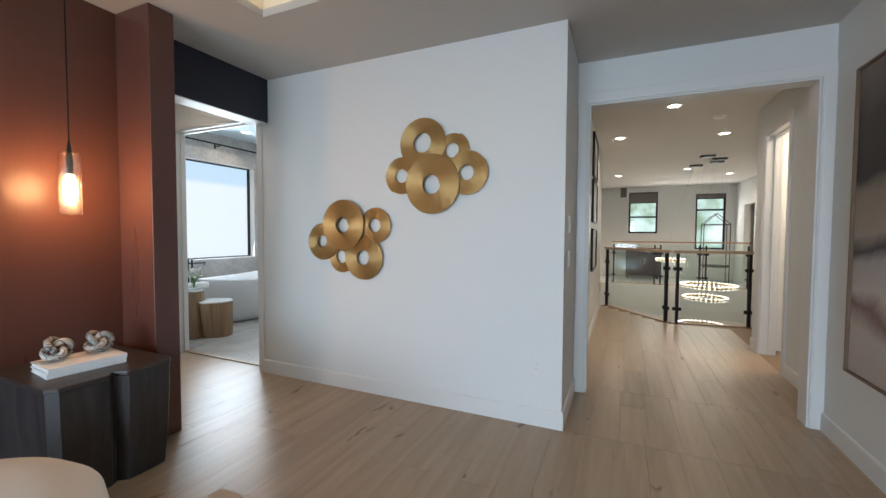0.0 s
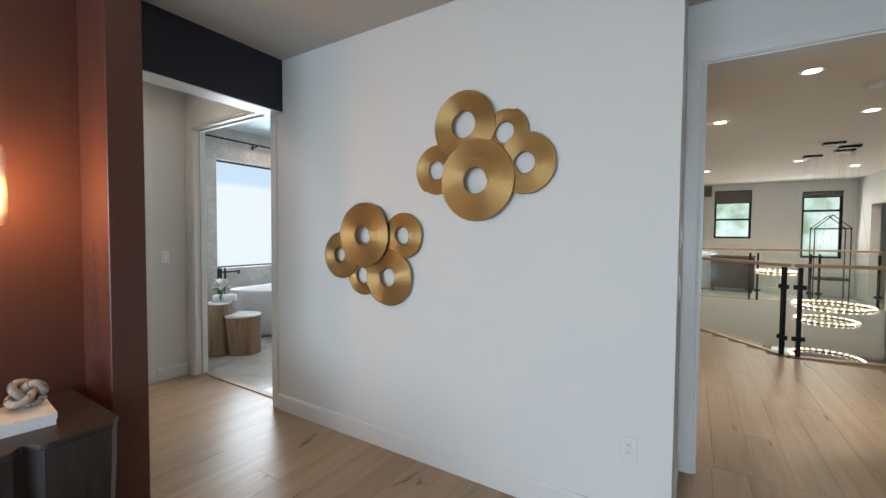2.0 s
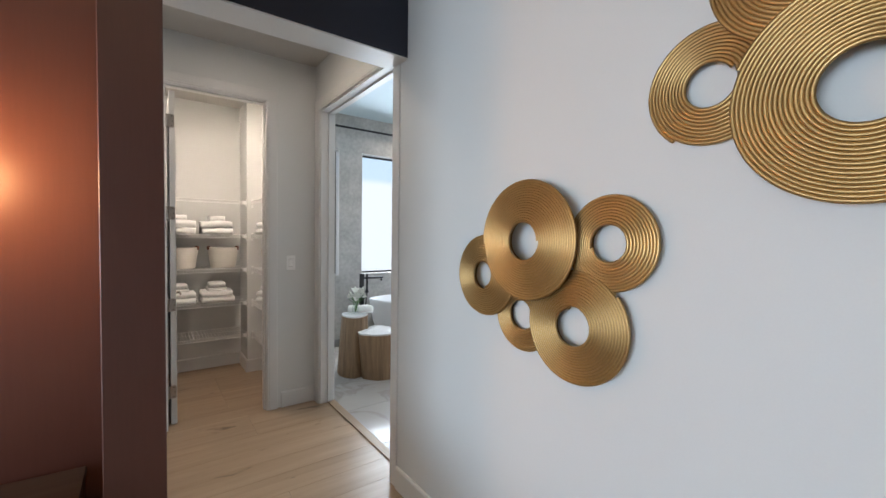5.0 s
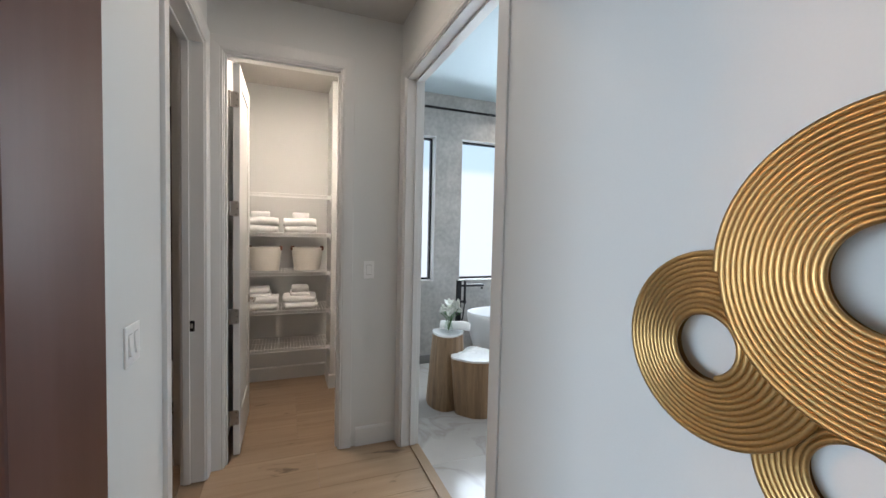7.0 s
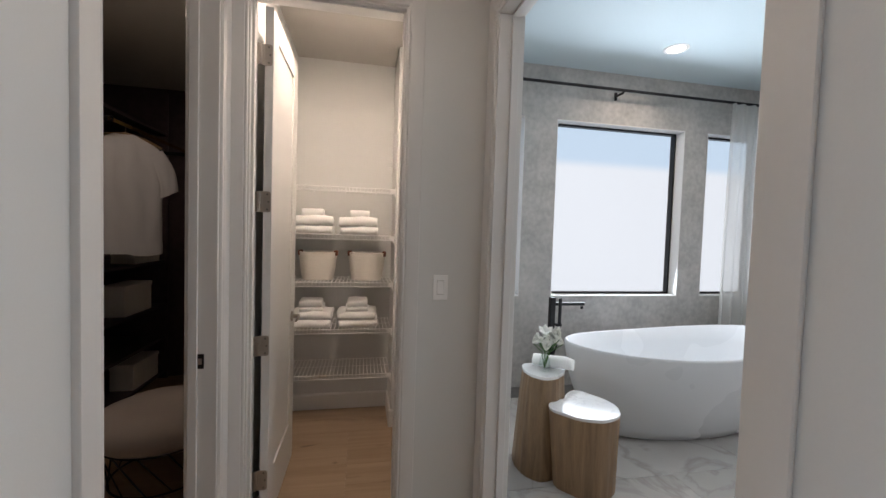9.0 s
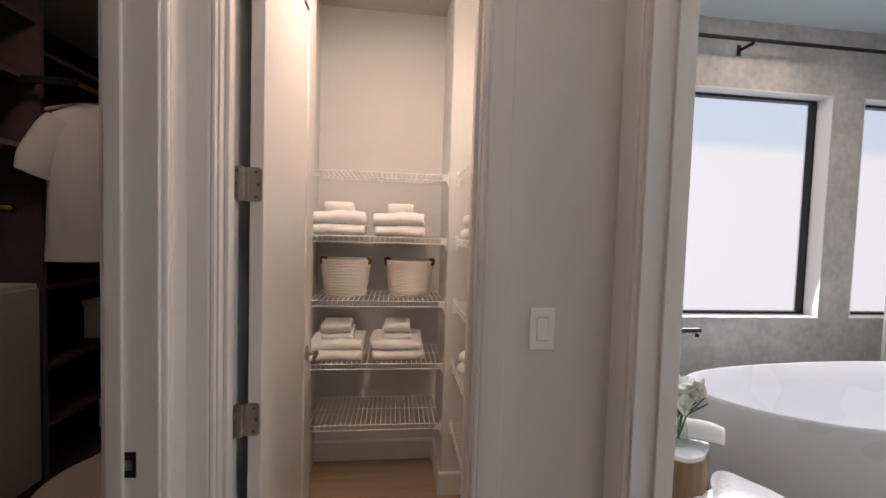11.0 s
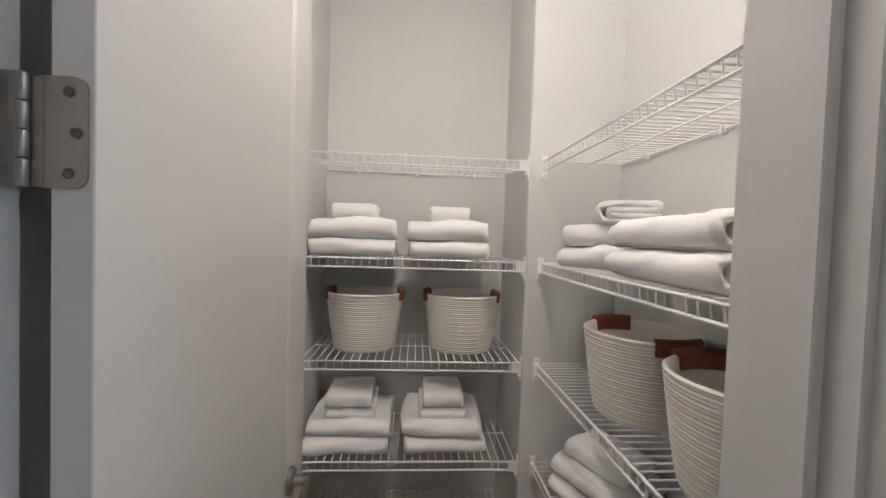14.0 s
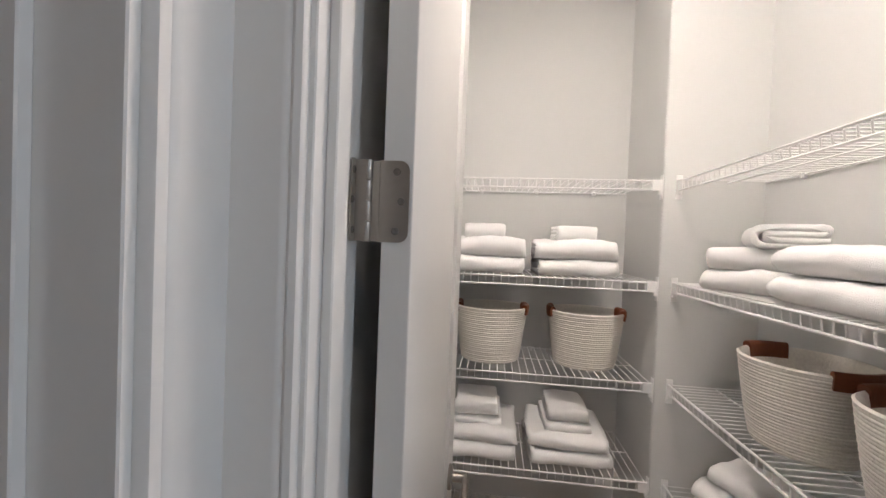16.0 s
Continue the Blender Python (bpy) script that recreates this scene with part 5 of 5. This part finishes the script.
for x0, x1, y, z in ((-7.55, -6.30, 1.92, 2.07), (-6.02, -4.4, 1.90, 1.47)):
    r = thing("hanging_rail", pose(x0, y, z), "thin brass hanging rail in the dressing closet", "rail", "brass hanging rails")
    part("bar", tube(bmesh.new(), [(0, 0, 0), (x1 - x0, 0, 0)], 0.012, 12), GOLD, r, smooth=40)
    part("bracket", boxed(0.0, 0.012, 1.123 - y, 0.015, -0.016, 0.016), BLACK, r)
    part("bracket", boxed(x1 - x0 - 0.012, x1 - x0, 1.123 - y, 0.015, -0.016, 0.016), BLACK, r)


def tshirt():
    """Torso and two short sleeves hanging from the shoulders."""
    bm = bmesh.new()
    n = 40
    def ring(cx, z, rx, ry, tilt=0.0):
        return [(cx + rx * math.cos(a), ry * math.copysign(abs(math.sin(a)) ** 0.7, math.sin(a)), z + tilt * math.cos(a)) for a in [2 * math.pi * k / n for k in range(n)]]
    torso = [(0.0, 0.080, 0.030), (-0.012, 0.105, 0.036), (-0.035, 0.155, 0.040), (-0.065, 0.205, 0.042), (-0.11, 0.228, 0.046), (-0.18, 0.230, 0.052)]
    torso += [(-0.18 - 0.05 * k, 0.228 + 0.0012 * k, 0.054) for k in range(1, 13)]
    quads(bm, [ring(0, z, rx, ry) for z, rx, ry in torso], close_u=True)
    for s in (-1, 1):
        quads(bm, [ring(s * (0.165 + 0.115 * (1 - (1 - k / 9) ** 2)), -0.10 - 0.27 * k / 9, 0.062 + 0.012 * k / 9, 0.040 + 0.012 * k / 9, 0.030 * s) for k in range(10)], close_u=True)
    for v in bm.verts:
        c = v.co
        c.y += 0.022 * noise.noise((c.x * 9, c.z * 2.0, 1.5)) + 0.012 * noise.noise((c.x * 24, c.z * 7, 4))
        c.x += 0.008 * noise.noise((c.x * 6, c.z * 8, 9))
        c.z += 0.010 * noise.noise((c.x * 8, c.z * 3, 3)) - 0.012 * (c.x > 0) * (c.z < -0.7)
    return bm


sh = thing("hanging_shirt", pose(-6.47, 1.92, 2.050, 0, 0, 126), "white cotton t-shirt in shaded grey on a wooden hanger on the brass rail", "shirt")
part("cloth", tshirt(), DIMSHIRT, sh, "white cotton coloured shaded grey", smooth=60, at=pose(0, 0, -0.045) @ Matrix.Diagonal((0.86, 1, 1, 1)))
part("hanger", tube(bmesh.new(), [(-0.20, 0, -0.10), (-0.10, 0, -0.055), (0, 0, -0.035), (0.10, 0, -0.055), (0.20, 0, -0.10)], 0.009, 8), STUMP, sh, smooth=40)
part("hook", tube(bmesh.new(), [(0, 0, -0.035), (0, 0, 0.0), (0.012, 0, 0.022), (0.0, 0, 0.030), (-0.014, 0, 0.020)], 0.0025, 6), STEEL, sh)
hg = thing("clothes_hanger", pose(-5.80, 1.90, 1.482, 0, 0, 70), "empty dark wooden hanger on the brass rail", "hanger")
part("arms", tube(bmesh.new(), [(-0.21, 0, -0.15), (-0.12, 0, -0.095), (0, 0, -0.055), (0.12, 0, -0.095), (0.21, 0, -0.15)], 0.010, 8), DARKWALNUT, hg, smooth=40)
part("hook", tube(bmesh.new(), [(0, 0, -0.055), (0, 0, -0.014), (0.013, 0, 0.004), (0.0, 0, 0.014), (-0.013, 0, 0.004)], 0.0025, 6), STEEL, hg)
for x, z, h, mat, lab in ((-7.12, 0.70, 0.24, PAPER, "white lidded storage box on a dark closet shelf"), (-7.24, 0.08, 0.21, PAPER, "white lidded storage box on the bottom closet shelf"),
                          (-7.26, 1.10, 0.17, ROPE, "woven storage box on a dark closet shelf"), (-5.78, 1.78, 0.14, PAPER, "white storage box on the upper closet shelf")):
    bx = thing("storage_box", pose(x, 1.60, z), lab, "box", "closet storage boxes")
    part("body", boxed(-0.20, 0.20, -0.085, 0.085, 0.0, h - 0.03, bevel=0.003), mat, bx)
    part("lid", boxed(-0.206, 0.206, -0.091, 0.091, h - 0.035, h, bevel=0.003), mat, bx)
pouf = thing("pouf", pose(-5.98, 2.37, 0), "round taupe upholstered pouf on a wire base", "pouf")
TAUPE = paint("taupe_velvet", (0.34, 0.29, 0.26), 0.85, grain=200, var=0.06, bump=0.3, sheen=0.4)
part("cushion", lathe(bmesh.new(), [(0.02, 0.24), (0.30, 0.24), (0.335, 0.27), (0.345, 0.32), (0.32, 0.375), (0.24, 0.41), (0.02, 0.425)], sides=56), TAUPE, pouf, "taupe velvet cushion", smooth=60)
for r, z in ((0.30, 0.235), (0.26, 0.006)):
    part("ring", tube(bmesh.new(), [(r * math.cos(a), r * math.sin(a), z) for a in [2 * math.pi * k / 40 for k in range(40)]], 0.006, 8, closed=True), BLACK, pouf)
for k in range(14):
    a, b = 2 * math.pi * k / 14, 2 * math.pi * (k + 1.2) / 14
    part("rod", bar(bmesh.new(), (0.30 * math.cos(a), 0.30 * math.sin(a), 0.235), (0.26 * math.cos(b), 0.26 * math.sin(b), 0.006), 0.004), BLACK, pouf)

# ---- landing ----
def post(m, label, h=1.05, clamp=True):
    p = thing("railing_post", m, label, "railing post", "black railing posts")
    part("shaft", boxed(-0.02, 0.02, -0.02, 0.02, 0.008, h, bevel=0.002), BLACK, p)
    part("foot_plate", boxed(-0.045, 0.045, -0.045, 0.045, 0, 0.008, bevel=0.001), BLACK, p)
    if clamp:
        for z in (0.22, 0.82):
            part("glass_clamp", boxed(-0.06, 0.06, -0.014, 0.014, z - 0.025, z + 0.025, bevel=0.003), BLACK, p)
    return p


def rail_run(p, q, label, h=1.07):
    d = Vector((q[0] - p[0], q[1] - p[1], 0))
    ang = math.degrees(math.atan2(d.y, d.x))
    L = d.length
    m = pose(p[0], p[1], 0, 0, 0, ang)
    hr = solid("handrail", boxed(0, L, -0.030, 0.030, h - 0.015, h + 0.025, bevel=0.006, seg=2), HANDRAIL, "pale oak handrail on the glass balustrade", "handrail", "oak handrails", m=m)
    for x in (0.06, L - 0.06):
        post(m @ pose(x, 0, 0), label)
    g = solid("glass_panel", boxed(0.11, L - 0.11, -0.006, 0.006, 0.07, h - 0.06), RAILGLASS, "clear glass balustrade panel between black posts", "glass panel", "glass balustrade panels", m=m)
    g.visible_shadow = False
    setting("nosing", boxed(0, L, -0.02, 0.07, -0.26, 0.014, bevel=0.003), HANDRAIL, "oak nosing along the stairwell edge").matrix_basis = m


rail_run((-1.01, 9.30), (-0.075, 8.075), "black metal railing post with glass clamps")
rail_run((-0.03, 8.08), (1.00, 8.22), "black metal railing post with glass clamps")
rail_run((-0.98, 13.26), (0.14, 13.26), "black metal railing post on the far landing", 1.12)
rail_run((0.16, 13.26), (1.16, 13.26), "black metal railing post on the far landing", 1.12)
rail_run((1.18, 13.26), (2.18, 13.26), "black metal railing post on the far landing", 1.12)


def ring_lamp(x, y, z, r, top, label, aside=0.0):
    t = thing("ring_chandelier", pose(x, y, z), label, "chandelier", "hanging ring lamps")
    part("band", lathe(bmesh.new(), [(r - 0.03, -0.02), (r + 0.03, -0.02), (r + 0.03, 0.02), (r - 0.03, 0.02), (r - 0.03, -0.02)], sides=64, cap=False), GOLD, t, smooth=30)
    n = int(2 * math.pi * r / 0.075)
    for k in range(n):
        a = 2 * math.pi * k / n
        bm = bmesh.new()
        bmesh.ops.create_icosphere(bm, subdivisions=1, radius=0.036)
        part("glass_bead", bm, RINGGLOW, t, smooth=180, at=pose(r * math.cos(a), r * math.sin(a), 0))
    for k in range(3):
        a = 2.094 * k
        part("cable", bar(bmesh.new(), (r * math.cos(a), r * math.sin(a), 0.02), (aside + 0.07 * math.cos(a), 0.07 * math.sin(a), top - z - 0.03), 0.0011, 5), STEEL, t)
    part("canopy", boxed(aside - 0.12, aside + 0.12, -0.06, 0.06, top - z - 0.035, top - z, bevel=0.004), BLACK, t, "black rectangular canopy")
    return t


ring_lamp(0.80, 10.30, 0.35, 0.45, 2.77, "large glowing bead ring chandelier hanging in the stairwell", 0.12)
ring_lamp(0.80, 10.62, 0.07, 0.37, 2.77, "glowing bead ring chandelier hanging in the stairwell", 0.14)
ring_lamp(0.66, 9.90, -0.36, 0.40, 2.77, "lowest glowing bead ring chandelier in the stairwell")
ring_lamp(0.22, 11.0, 0.79, 0.26, 2.77, "small glowing bead ring chandelier hanging highest in the stairwell", 0.42)


def landing_view():
    m, n, l, b = nodes("garden_distance")
    tc, no, ramp = n.new("ShaderNodeTexCoord"), n.new("ShaderNodeTexNoise"), n.new("ShaderNodeValToRGB")
    no.inputs["Scale"].default_value, no.inputs["Detail"].default_value = 1.1, 5
    l.new(tc.outputs["Object"], no.inputs[0])
    e = ramp.color_ramp.elements
    e[0].position, e[0].color = 0.36, (0.30, 0.42, 0.28, 1)
    e[1].position, e[1].color = 0.60, (0.90, 0.97, 1.0, 1)
    k = e.new(0.48)
    k.color = (0.62, 0.80, 0.72, 1)
    l.new(no.outputs[0], ramp.inputs[0]), l.new(ramp.outputs[0], b.inputs["Emission Color"])
    b.inputs["Base Color"].default_value = (0, 0, 0, 1)
    b.inputs["Emission Strength"].default_value = 1.0
    return m


setting("backdrop_garden", boxed(-3, 5, 17.0, 17.02, -3, 4), landing_view(), "bright garden beyond the landing windows")
window("window_4", "x", -0.545, 0.255, 1.36, 2.62, 15.1, "black-framed landing window with a roller shade", 0.05, mullion=1.86)
window("window_7", "x", 0.36, 0.62, -1.85, -1.25, 15.1, "small window of the storey below", 0.03)
window("window_8", "x", 0.72, 1.15, -1.85, -1.2, 15.1, "small window of the storey below", 0.03)
window("window_5", "x", 1.235, 1.98, 0.90, 2.52, 15.1, "tall black-framed landing window with a roller shade", 0.05, mullion=2.05)
for x0, x1, z0, z1 in ((-0.535, 0.245, 2.30, 2.60), (1.245, 1.97, 2.38, 2.51)):
    sd = thing("roller_shade", pose((x0 + x1) / 2, 15.03, z1), "dark grey roller shade drawn partly down", "roller shade", "roller shades")
    part("fabric", boxed(-(x1 - x0) / 2 + 0.01, (x1 - x0) / 2 - 0.01, 0, 0.004, z0 - z1, -0.03), SHADEFAB, sd)
    part("roller", tube(bmesh.new(), [(-(x1 - x0) / 2, 0.005, -0.02), ((x1 - x0) / 2, 0.005, -0.02)], 0.022, 12), SHADEFAB, sd, smooth=40)
    part("hem_bar", boxed(-(x1 - x0) / 2 + 0.01, (x1 - x0) / 2 - 0.01, -0.004, 0.008, z0 - z1 - 0.02, z0 - z1, bevel=0.003), BLACK, sd)
spk = thing("wall_speaker", pose(-0.70, 15.0, 2.62), "small grey speaker high on the landing wall", "speaker")
part("case", boxed(-0.09, 0.09, -0.05, 0, -0.15, 0.15, bevel=0.006), GREYLAM, spk)
part("grille", boxed(-0.08, 0.08, -0.053, -0.049, -0.14, 0.14, bevel=0.002), SHADEFAB, spk)
smoke = thing("smoke_detector", pose(0.31, 7.07, 2.77), "white smoke detector on the landing ceiling", "smoke detector")
part("body", lathe(bmesh.new(), [(0.065, 0.0), (0.065, -0.012), (0.055, -0.03), (0.03, -0.036), (0.003, -0.037)], sides=32), PLATE, smoke, smooth=40)
console = thing("console_cabinet", pose(-0.15, 14.72, 0), "dark wood console cabinet beneath the landing window", "cabinet")
part("body", boxed(-0.45, 0.45, -0.22, 0.22, 0.10, 0.90, bevel=0.004), DARKWALNUT, console)
part("top", boxed(-0.47, 0.47, -0.235, 0.235, 0.90, 0.93, bevel=0.003), STUMP, console)
for x in (-0.225, 0.225):
    d = part("door", boxed(x - 0.215, x + 0.215, -0.238, -0.222, 0.12, 0.88, bevel=0.003), DARKWALNUT, console)
    part("handle", boxed(x - 0.008 - 0.17 * (1 if x > 0 else -1), x + 0.008 - 0.17 * (1 if x > 0 else -1), -0.252, -0.24, 0.45, 0.62, bevel=0.002), GOLD, d)
for x in (-0.4, 0.4):
    for y in (-0.17, 0.17):
        part("leg", boxed(x - 0.02, x + 0.02, y - 0.02, y + 0.02, 0, 0.10), BLACK, console)
hf = thing("house_frame", pose(1.62, 14.35, 0), "black house-shaped metal frame beside the far window", "frame stand")
for x in (-0.30, 0.30):
    for y in (-0.2, 0.2):
        part("post", boxed(x - 0.010, x + 0.010, y - 0.010, y + 0.010, 0, 1.62, bevel=0.002), BLACK, hf)
for y in (-0.2, 0.2):
    for sg in (-1, 1):
        part("rafter", tube(bmesh.new(), [(sg * 0.30, y, 1.61), (0, y, 1.90)], 0.010, 6), BLACK, hf)
    for z in (0.45, 1.60):
        part("rail", boxed(-0.30, 0.30, y - 0.012, y + 0.012, z - 0.012, z + 0.012), BLACK, hf)
part("ridge", boxed(-0.012, 0.012, -0.2, 0.2, 1.89, 1.91), BLACK, hf)
part("platform", boxed(-0.31, 0.31, -0.21, 0.21, 0.46, 0.50, bevel=0.003), DARKWALNUT, hf)
FRAMEART = veined("print_paper", (0.55, 0.54, 0.52), (0.10, 0.11, 0.12), 3.0, 0.5, 0.9)
for z in (2.33, 1.75, 1.13):
    f = thing("picture_frame", pose(-1.098, 7.0, z), "black framed print on the landing wall", "picture", "stacked framed prints")
    part("backing", boxed(0.0, 0.012, -0.42, 0.42, -0.25, 0.25), FRAMEART, f, "grey print")
    for a in ((-0.44, -0.42, -0.27, 0.27), (0.42, 0.44, -0.27, 0.27), (-0.42, 0.42, -0.27, -0.25), (-0.42, 0.42, 0.25, 0.27)):
        part("frame_bar", boxed(0.0, 0.028, *a, bevel=0.001), BLACK, f)

# ---- floors: planks and tiles ----
PLANK = {}


def plank_mesh(length, width):
    key = (round(length, 2), round(width, 3))
    if key not in PLANK:
        PLANK[key] = finish("plank", boxed(-width / 2, width / 2, -length / 2, length / 2, -0.006, 0.0, bevel=0.0007), OAK)
    return PLANK[key]


def lay_planks(parent, x0, x1, y0, y1, width=0.19, seed=1, edge=None):
    """Planks along y, cut to length at the ends."""
    rng = random.Random(seed)
    n = max(1, round((x1 - x0) / width))
    w = (x1 - x0) / n
    for i in range(n):
        cx = x0 + (i + 0.5) * w
        top = y1 if edge is None else edge(cx - w / 2, cx + w / 2)
        y = y0
        step = rng.choice((0.6, 1.0, 1.4, 1.8))
        while y < top - 0.01:
            q = min(y + step, top)
            if top - q < 0.3:
                q = top
            ob = new("plank", plank_mesh(q - y - 0.0009, w - 0.0009))
            ob.parent = parent
            ob.matrix_basis = pose(cx, (y + q) / 2, 0)
            y, step = q, rng.choice((1.6, 1.8, 2.0, 2.2))


lay_planks(floor, -3.76, 0.53, -0.4, 4.0, seed=2)
lay_planks(floor, -3.76, 0.53, -3.6, -0.4, 0.36, seed=9)
lay_planks(floor, -1.10, 0.53, 4.0, 4.9, seed=3)
lay_planks(floor_hall, -1.10, 0.68, 4.9, 8.0, seed=4)


def hall_edge(a, b):
    if b < -0.06:
        return 8.05 + (-0.065 - b) * 1.309
    return 8.05 + 0.138 * (a + 0.065)


lay_planks(floor_hall, -1.10, -0.08, 8.0, 9.0, 0.17, seed=5, edge=hall_edge)
lay_planks(floor_vestibule, -5.28, -3.76, 2.90, 4.11, seed=6)
lay_planks(floor_vestibule, -6.70, -5.28, 2.80, 4.0, seed=7)
lay_planks(floor_closet, -7.6, -3.93, 1.12, 2.78, seed=8)
TILEMESH = finish("tile", boxed(-0.2985, 0.2985, -0.5985, 0.5985, -0.006, 0.0, bevel=0.001), TILE)
HALFTILE = finish("tile", boxed(-0.2985, 0.2985, -0.2985, 0.2985, -0.006, 0.0, bevel=0.001), TILE)
for i in range(8):
    cuts = [(4.15, TILEMESH), (5.35, TILEMESH), (6.55, TILEMESH)] if i % 2 == 0 else [(4.15, HALFTILE), (4.75, TILEMESH), (5.95, TILEMESH), (7.15, HALFTILE)]
    for y0, me in cuts:
        t = new("tile", me)
        t.parent = floor_bath
        t.matrix_basis = pose(-6.40 + 0.6 * i, y0 + (0.6 if me is TILEMESH else 0.3), 0)
